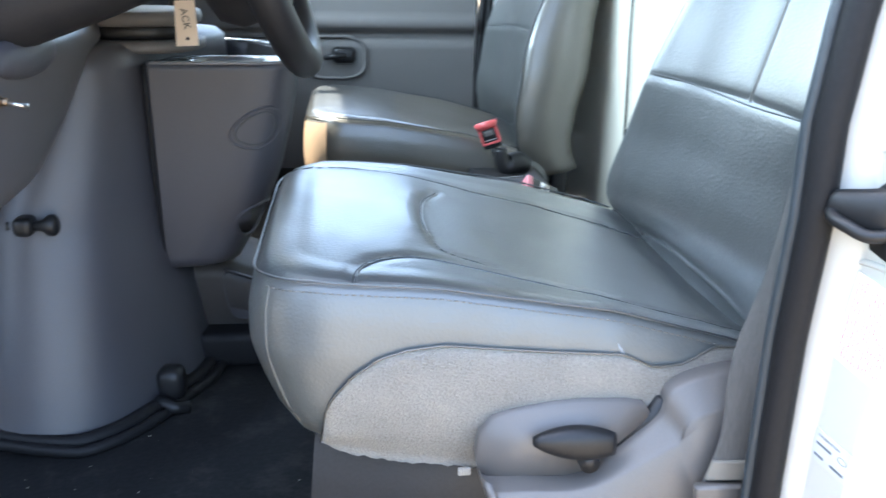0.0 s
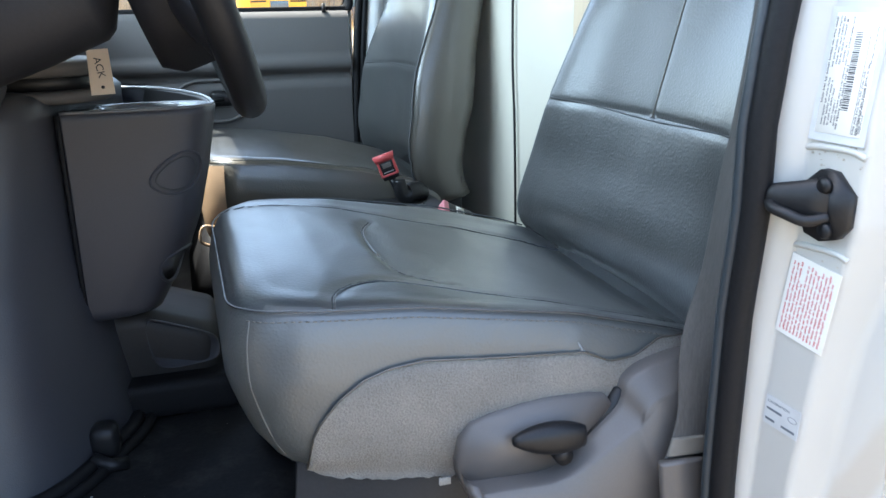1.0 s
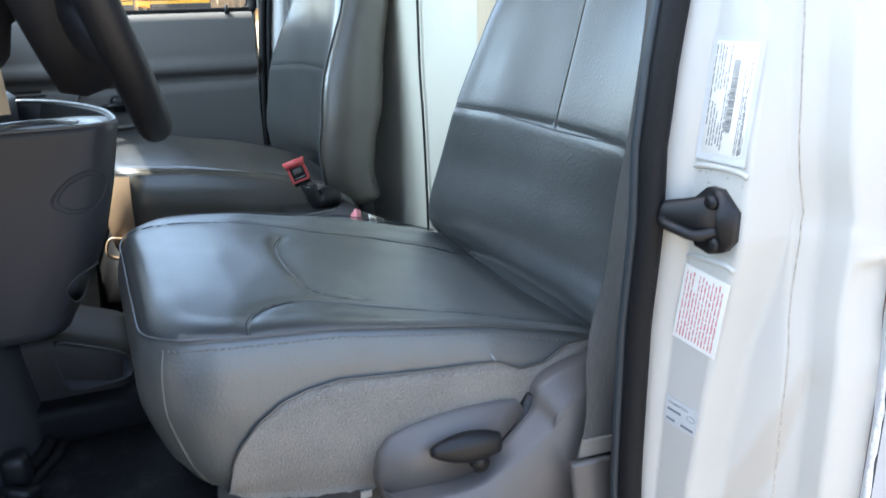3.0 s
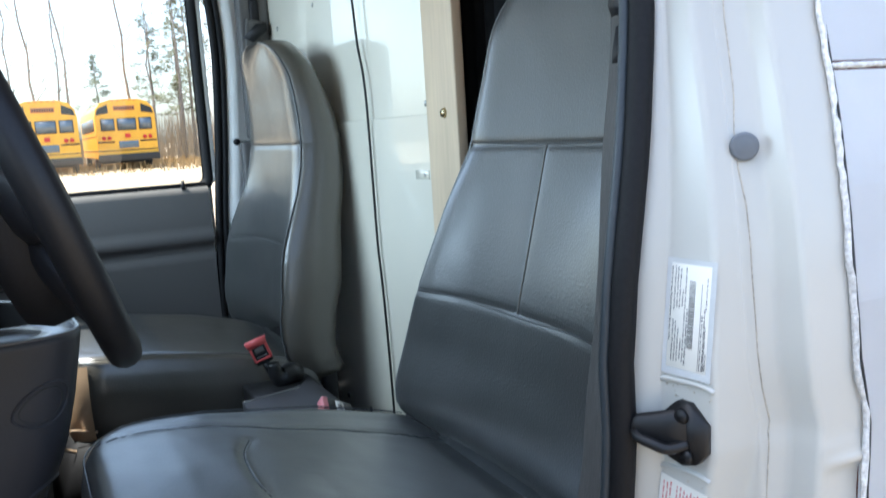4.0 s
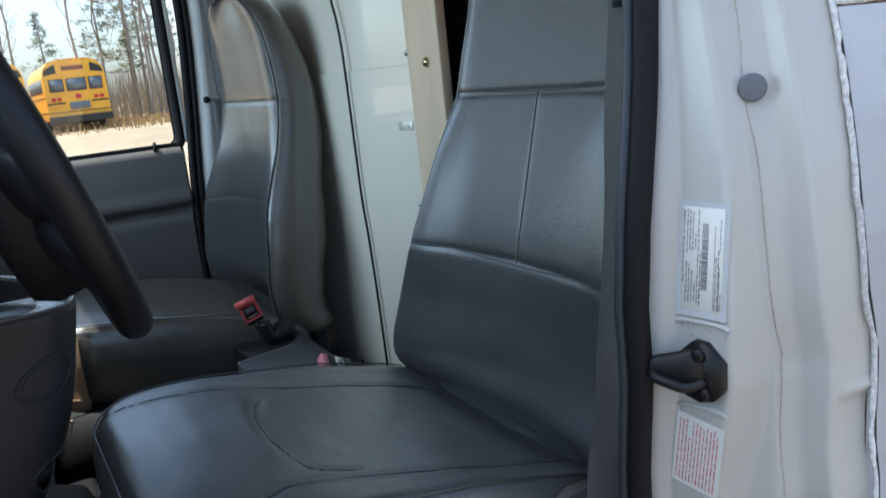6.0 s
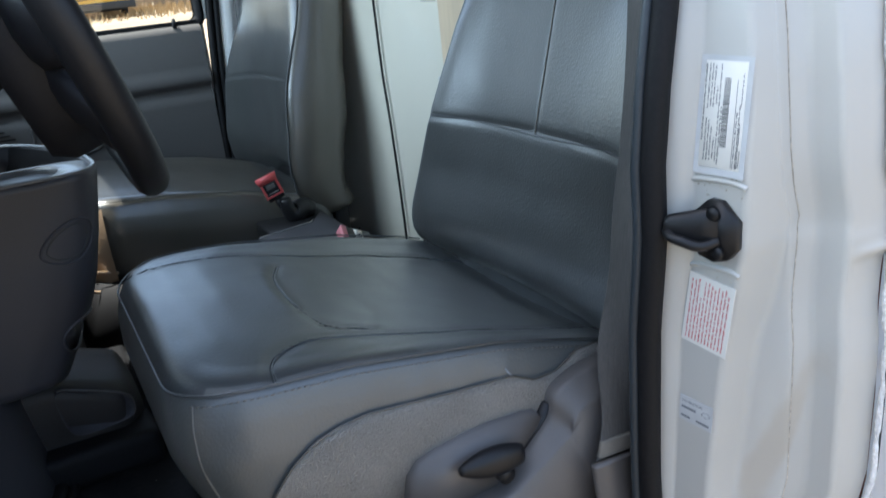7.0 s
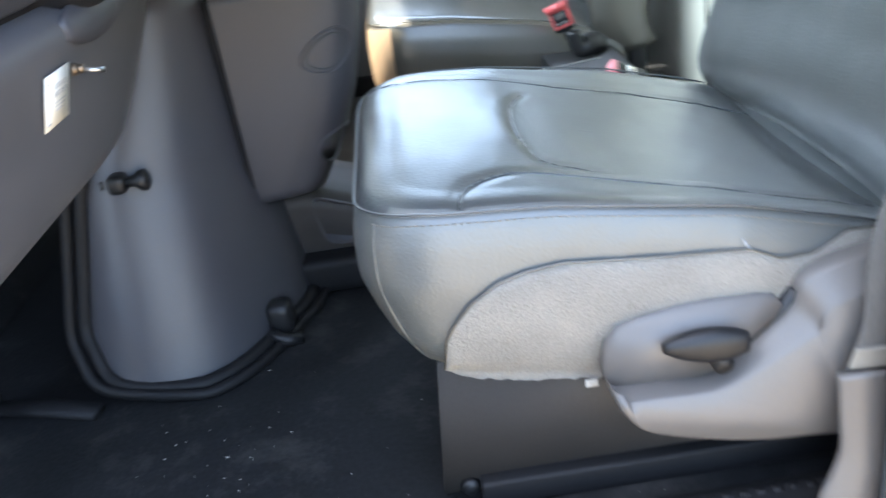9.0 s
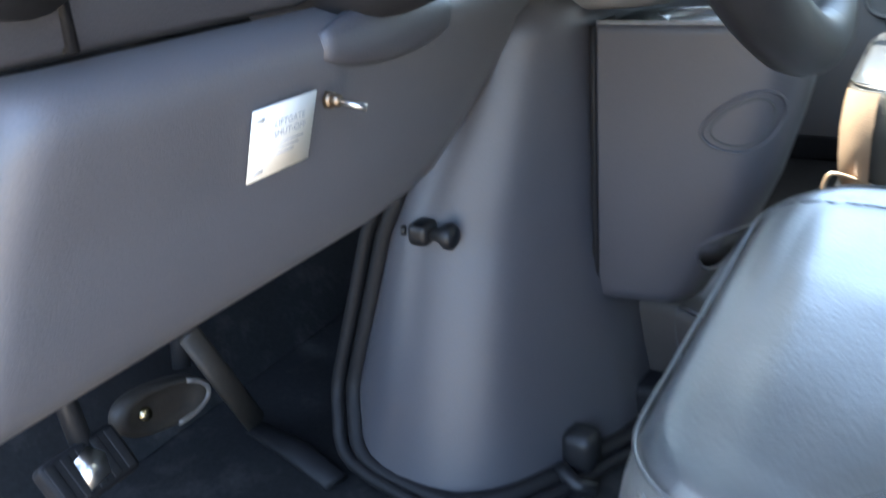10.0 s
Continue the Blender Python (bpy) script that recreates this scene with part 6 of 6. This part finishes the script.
for k in range(5):
    bm = box(0.0115, 0.0135, -0.036 + 0.0155 * k, -0.027 + 0.0155 * k, -0.021, 0.021, 0.001)
    bmesh.ops.transform(bm, matrix=PM, verts=bm.verts)
    part("tread_rib", bm, RUBBER, br)
part("arm", tube([(-0.715, -0.13, 0.165), (-0.79, -0.10, 0.28), (-0.86, -0.08, 0.42)], 0.011, 8), BLACK, br)
ac = thing("accelerator_pedal", "worn brown edged accelerator pedal", "pedal", group="pedals")
tilt = Matrix.Translation((-0.735, -0.018, 0.136)) @ Euler((radians(-14), 0, 0)).to_matrix().to_4x4()
ped = lambda f, d: [tilt @ Vector((d, 0.060 * f * math.copysign(abs(math.cos(a)) ** 0.8, math.cos(a)), 0.026 * f * math.copysign(abs(math.sin(a)) ** 0.8, math.sin(a)))) for a in np.linspace(0, 2 * math.pi, 28, endpoint=False)]
part("pad", loft([ped(0.96, -0.020), ped(1.0, -0.016), ped(1.0, -0.004), ped(0.95, 0.0), ped(0.80, 0.001), ped(0.72, -0.003), ped(0.3, -0.003)]), WORNRUBBER, ac, "worn brown rubber pad")
part("edge", tube([tilt @ Vector((0.0, 0.058 * math.cos(a), 0.024 * math.sin(a))) for a in np.linspace(-1.3, 1.1, 20)], 0.0035, 6), TRIM, ac, "worn lighter edge")
part("bolt", disc(tilt @ Vector((-0.004, -0.028, 0.0)), (1, 0, 0.2), 0.0075, 0.006, 8), BRASS, ac)
part("arm", tube([(-0.76, 0.03, 0.15), (-0.78, 0.06, 0.24), (-0.84, 0.08, 0.40)], 0.010, 8), BLACK, ac)
part("stop", tube([(-0.725, 0.020, 0.205), (-0.722, 0.052, 0.130), (-0.724, 0.088, 0.052)], [0.014, 0.015, 0.015], 10, flat=0.4, up=(1, 0, 0)), WORNRUBBER, ac, "flat worn pedal link")
part("floor_guide", tube([(-0.728, 0.086, 0.046), (-0.66, 0.078, 0.040), (-0.585, 0.055, 0.036)], [0.013, 0.017, 0.015], 10, flat=0.6, up=(0, 0, 1)), RUBBER, ac)

# ---- fan on the bulkhead ----
fan = thing("cab_fan", "small black cab fan with gold hub in a wire cage", "fan")
FC = Vector((0.352, 0.735, 1.118))
FN = Vector((-0.80, -0.56, -0.20)).normalized()
FS = FN.cross(Vector((0, 0, 1))).normalized()
FU = FS.cross(FN)
fp = lambda r, a, d: FC + FS * r * math.cos(a) + FU * r * math.sin(a) + FN * d
cage = part("cage", tube([fp(0.090, a, 0.0) for a in np.linspace(0, 2 * math.pi, 48, endpoint=False)], 0.0028, 6, closed=True), BLACK, fan, "black wire cage")
for r, d in ((0.060, 0.024), (0.034, 0.032)):
    part("hoop", tube([fp(r, a, d) for a in np.linspace(0, 2 * math.pi, 36, endpoint=False)], 0.0010, 5, closed=True), BLACK, cage)
for k in range(56):
    a = 2 * math.pi * k / 56
    part("wire", tube([fp(0.022, a, 0.033), fp(0.052, a + 0.05, 0.029), fp(0.078, a + 0.1, 0.016), fp(0.090, a + 0.12, 0.0), fp(0.082, a + 0.12, -0.026), fp(0.045, a + 0.2, -0.040)], 0.0010, 4), BLACK, cage)
part("badge", loft([[fp(r, a, d) for a in np.linspace(0, 2 * math.pi, 24, endpoint=False)] for r, d in ((0.024, 0.026), (0.026, 0.034), (0.022, 0.038), (0.015, 0.038), (0.013, 0.035))]), BRASS, fan, "gold hub badge")
for k in range(4):
    a = math.pi / 2 * k + 0.3
    part("blade", loft([[fp(0.018, a, 0.0), fp(0.045, a - 0.1, 0.004), fp(0.066, a, 0.0)], [fp(0.018, a + 0.5, -0.014), fp(0.045, a + 0.65, -0.016), fp(0.066, a + 0.6, -0.018)]], False), BLACK, fan)
part("motor", tube([FC - FN * 0.03, FC - FN * 0.040, FC - FN * 0.066, FC - FN * 0.076], [0.030, 0.042, 0.040, 0.02], 18), BLACK, fan)
part("bracket", tube([FC - FN * 0.07, Vector((0.405, 0.715, 1.14)), Vector((0.427, 0.700, 1.15))], [0.014, 0.012, 0.02], 8), BLACK, fan)
rest_at(fan, (0.427, 0.70, 1.15))
cord = link("fan_cord", tube(smooth_line([(0.405, 0.712, 1.10), (0.412, 0.707, 1.071), (0.416, 0.702, 0.99), (0.417, 0.692, 0.896), (0.417, 0.674, 0.837), (0.416, 0.663, 0.757), (0.416, 0.661, 0.595), (0.416, 0.659, 0.49), (0.416, 0.649, 0.398), (0.416, 0.641, 0.258), (0.416, 0.636, 0.06)], 6), 0.0026, 6), BLACK)
tagged(cord, "thin black power cord hanging down the bulkhead", "cord")

# ---- door jamb hardware ----
sk = thing("door_striker", "black door striker bolted to the white pillar", "striker")
for zr in (0.506, 0.427):
    part("pocket_ridge", tube(smooth_line([jamb_face(-0.02, zr - 0.002, -0.001), jamb_face(0.2, zr, 0.0), jamb_face(0.75, zr, 0.0), jamb_face(0.97, zr - 0.004, -0.001)], 5), 0.0026, 10), JAMBPAINT, sk, "white pressed ridge")
pl = [(0.12, 0.478), (0.40, 0.491), (0.62, 0.490), (0.93, 0.474), (0.93, 0.450), (0.80, 0.440), (0.55, 0.436), (0.25, 0.440), (0.10, 0.455)]
part("plate", rounded(solid([jamb_face(f, z, 0.009) for f, z in pl], Vector((0.985, 0.17, 0)) * 0.012), 0.0025, 2), BLACK, sk)
rings = []
for f, z, lift, rz, rl in ((0.60, 0.466, 0.004, 0.017, 0.007), (0.35, 0.467, 0.010, 0.017, 0.008), (0.10, 0.467, 0.017, 0.0135, 0.008), (-0.08, 0.467, 0.022, 0.0115, 0.007), (-0.15, 0.467, 0.024, 0.0105, 0.0065), (-0.18, 0.467, 0.025, 0.008, 0.005)):
    c = jamb_face(f, z, lift)
    rings.append([c + Vector((0, 0, rz * math.sin(a))) + Vector((-0.985, -0.17, 0)) * rl * math.cos(a) for a in np.linspace(0, 2 * math.pi, 14, endpoint=False)])
part("guide", loft(rings), BLACK, sk, "black wedge-shaped guide")
part("bar", tube(smooth_line([jamb_face(-0.16, 0.463, 0.026), jamb_face(-0.04, 0.460, 0.030), jamb_face(0.18, 0.457, 0.028), jamb_face(0.42, 0.453, 0.021), jamb_face(0.60, 0.456, 0.008)], 6), 0.0046, 8), BLACK, sk, "worn striker bar")
for f, z in ((0.52, 0.480), (0.62, 0.446)):
    part("bolt", disc(jamb_face(f, z, 0.010), (-0.985, -0.17, 0), 0.007, 0.003, 12, 0.005), BLACK, sk)
rest_at(sk, jamb_face(0.5, 0.462))
PN, PU = Vector((-0.62, -0.785, 0)), Vector((0.785, -0.62, 0))
PC = jamb_keys(0.694)[5].lerp(jamb_keys(0.694)[6], 0.32) + PN * 0.002
pg = link("body_plug", loft([[PC + PN * d + PU * r * math.cos(a) + Vector((0, 0, r * math.sin(a))) for a in np.linspace(0, 2 * math.pi, 28, endpoint=False)] for r, d in ((0.0110, -0.005), (0.0116, 0.002), (0.0112, 0.0035), (0.0100, 0.0046), (0.0086, 0.0043), (0.0068, 0.0048))]), PLUG)
tagged(pg, "round grey rubber body plug in the pillar", "plug")


def jamb_label(label, f0, wide, z0, z1, name="sticker", sheet=PAPER):
    """A sticker on the pillar's striker face, its lower corner at f0 across the face."""
    t = thing(name, label, "sticker", group="pillar stickers")
    o = jamb_face(f0, z0, 0.0012)
    v = jamb_face(f0, z1, 0.0012) - o
    tall = v.length
    v.normalize()
    u = (AHEAD - v * AHEAD.dot(v)).normalized()
    n = u.cross(v)
    t.matrix_world = Matrix(((u.x, v.x, n.x, o.x), (u.y, v.y, n.y, o.y), (u.z, v.z, n.z, o.z), (0, 0, 0, 1)))
    part("sheet", box(0, wide, 0, tall, -0.0004, 0.0004), sheet, t, smooth=False)
    return t


def print_column(x, z0, z1, tall, rnd, bold=1.0):
    """A line of unreadable print running up a label: a bar for each character, with gaps between words."""
    bm = bmesh.new()
    z = z0
    word = rnd.randint(3, 9)
    while z < z1:
        w = tall * rnd.uniform(0.35, 0.62)
        for _ in range(2):
            a = x + tall * rnd.uniform(0.0, 0.35)
            box(a, min(x + tall, a + tall * rnd.uniform(0.35, 0.7)), z, z + w * 0.75 * bold, 0.0004, 0.0006, bm=bm)
        z += w * 1.25
        word -= 1
        if word <= 0:
            z += tall * 0.7
            word = rnd.randint(3, 9)
    return bm


rnd = random.Random(21)
lab = jamb_label("white certification label with bar code under clear film", 0.02, 0.0475, 0.511, 0.607, sheet=FILM)
LW, LH = 0.0475, 0.096
part("printed_sheet", rounded(box(0.0045, LW - 0.0045, 0.006, LH - 0.0035, 0.0002, 0.0010), 0.0006, 1), PAPER, lab, "white printed sheet")
bm = bmesh.new()
z = 0.024
while z < 0.079:
    h = rnd.choice((0.0005, 0.0007, 0.0011))
    box(0.0235, 0.0292, z, z + h, 0.0010, 0.0012, bm=bm)
    z += h + rnd.choice((0.0005, 0.0008))
part("bar_code", bm, INK, lab, smooth=False)
for x, a, b, tall in ((0.0052, 0.028, 0.090, 0.0017), (0.0086, 0.012, 0.046, 0.0015), (0.0086, 0.054, 0.090, 0.0015), (0.0112, 0.012, 0.044, 0.0015), (0.0112, 0.056, 0.090, 0.0015), (0.0138, 0.012, 0.040, 0.0015), (0.0138, 0.056, 0.088, 0.0015), (0.0166, 0.014, 0.030, 0.0015), (0.0166, 0.058, 0.072, 0.0015), (0.0192, 0.012, 0.090, 0.0015), (0.0214, 0.010, 0.056, 0.0019), (0.0362, 0.008, 0.054, 0.0015), (0.0384, 0.008, 0.058, 0.0016), (0.0396, 0.008, 0.044, 0.0014), (0.0396, 0.058, 0.084, 0.0013)):
    bm = print_column(x, a, b, tall, rnd)
    bmesh.ops.translate(bm, verts=bm.verts, vec=(0, 0, 0.0006))
    part("print", bm, PRINT, lab, smooth=False)
part("rule", box(0.0352, 0.0355, 0.008, 0.078, 0.0010, 0.0012), PRINT, lab, smooth=False)
writing("line", "MADE IN U.S.A.", 0.0021, pose(0.0425, 0.009, 0.0011, 0, 0, 90), INK, lab)
red = jamb_label("white warning label with red print", 0.02, 0.0465, 0.349, 0.419)
for k in range(12):
    bm = print_column(0.0032 + k * 0.0034, 0.004, rnd.uniform(0.046, 0.066) if k % 4 == 3 else 0.066, 0.0020, rnd)
    part("print", bm, REDINK, red, smooth=False)
cal = jamb_label("small white calibration sticker on the pillar", 0.08, 0.036, 0.261, 0.288, sheet=FILM)
writing("heading", "CALIBRATION", 0.0036, pose(0.002, 0.021, 0.0005), PLUG, cal)
for a, b, c in ((0.002, 0.014, 0.018), (0.002, 0.004, 0.012), (0.019, 0.004, 0.033)):
    part("print", box(a, c, b, b + 0.0022, 0.0004, 0.0006), PLUG, cal, smooth=False)
part("mark", tube([(0.029 + 0.0045 * math.cos(a), 0.016 + 0.0025 * math.sin(a), 0.0004) for a in np.linspace(0, 6.28, 20, endpoint=False)], 0.0003, 4, closed=True), PLUG, cal)

rnd = random.Random(77)
bm = bmesh.new()
for k in range(120):
    x, y = rnd.choice((rnd.uniform(-0.72, 0.1), rnd.gauss(-0.42, 0.05))), rnd.choice((rnd.uniform(-0.24, 0.30), rnd.gauss(-0.13, 0.05)))
    r = rnd.choice((0.0004, 0.0006, 0.0009))
    v = [bm.verts.new((x + rnd.gauss(0, r), y + rnd.gauss(0, r), FZ + h * r)) for h in (0.1, 0.1, 0.1, 1.2)]
    for f in ((0, 1, 2), (0, 1, 3), (1, 2, 3), (2, 0, 3)):
        bm.faces.new([v[i] for i in f])
tagged(link("floor_grit", bm, PAPER, smooth=False), "pale grit and crumbs on the rubber floor", "grit", kind="stuff")

# grime specks round the striker
rnd = random.Random(12)
bm = bmesh.new()
for k in range(46):
    f, z = 0.45 + rnd.gauss(0, 0.35), 0.500 + rnd.choice((rnd.gauss(0, 0.006), rnd.gauss(-0.06, 0.04)))
    if 0.05 < f < 0.97 and not (0.43 < z < 0.492):
        r = rnd.uniform(0.0004, 0.0012)
        disc(jamb_face(f, z, -0.0006), (-0.985, -0.17, 0), r, 0.0012, 6, bm=bm)
tagged(link("grime", bm, CAULK_DARK, smooth=False), "dark grime specks on the white pillar", "grime", kind="stuff")
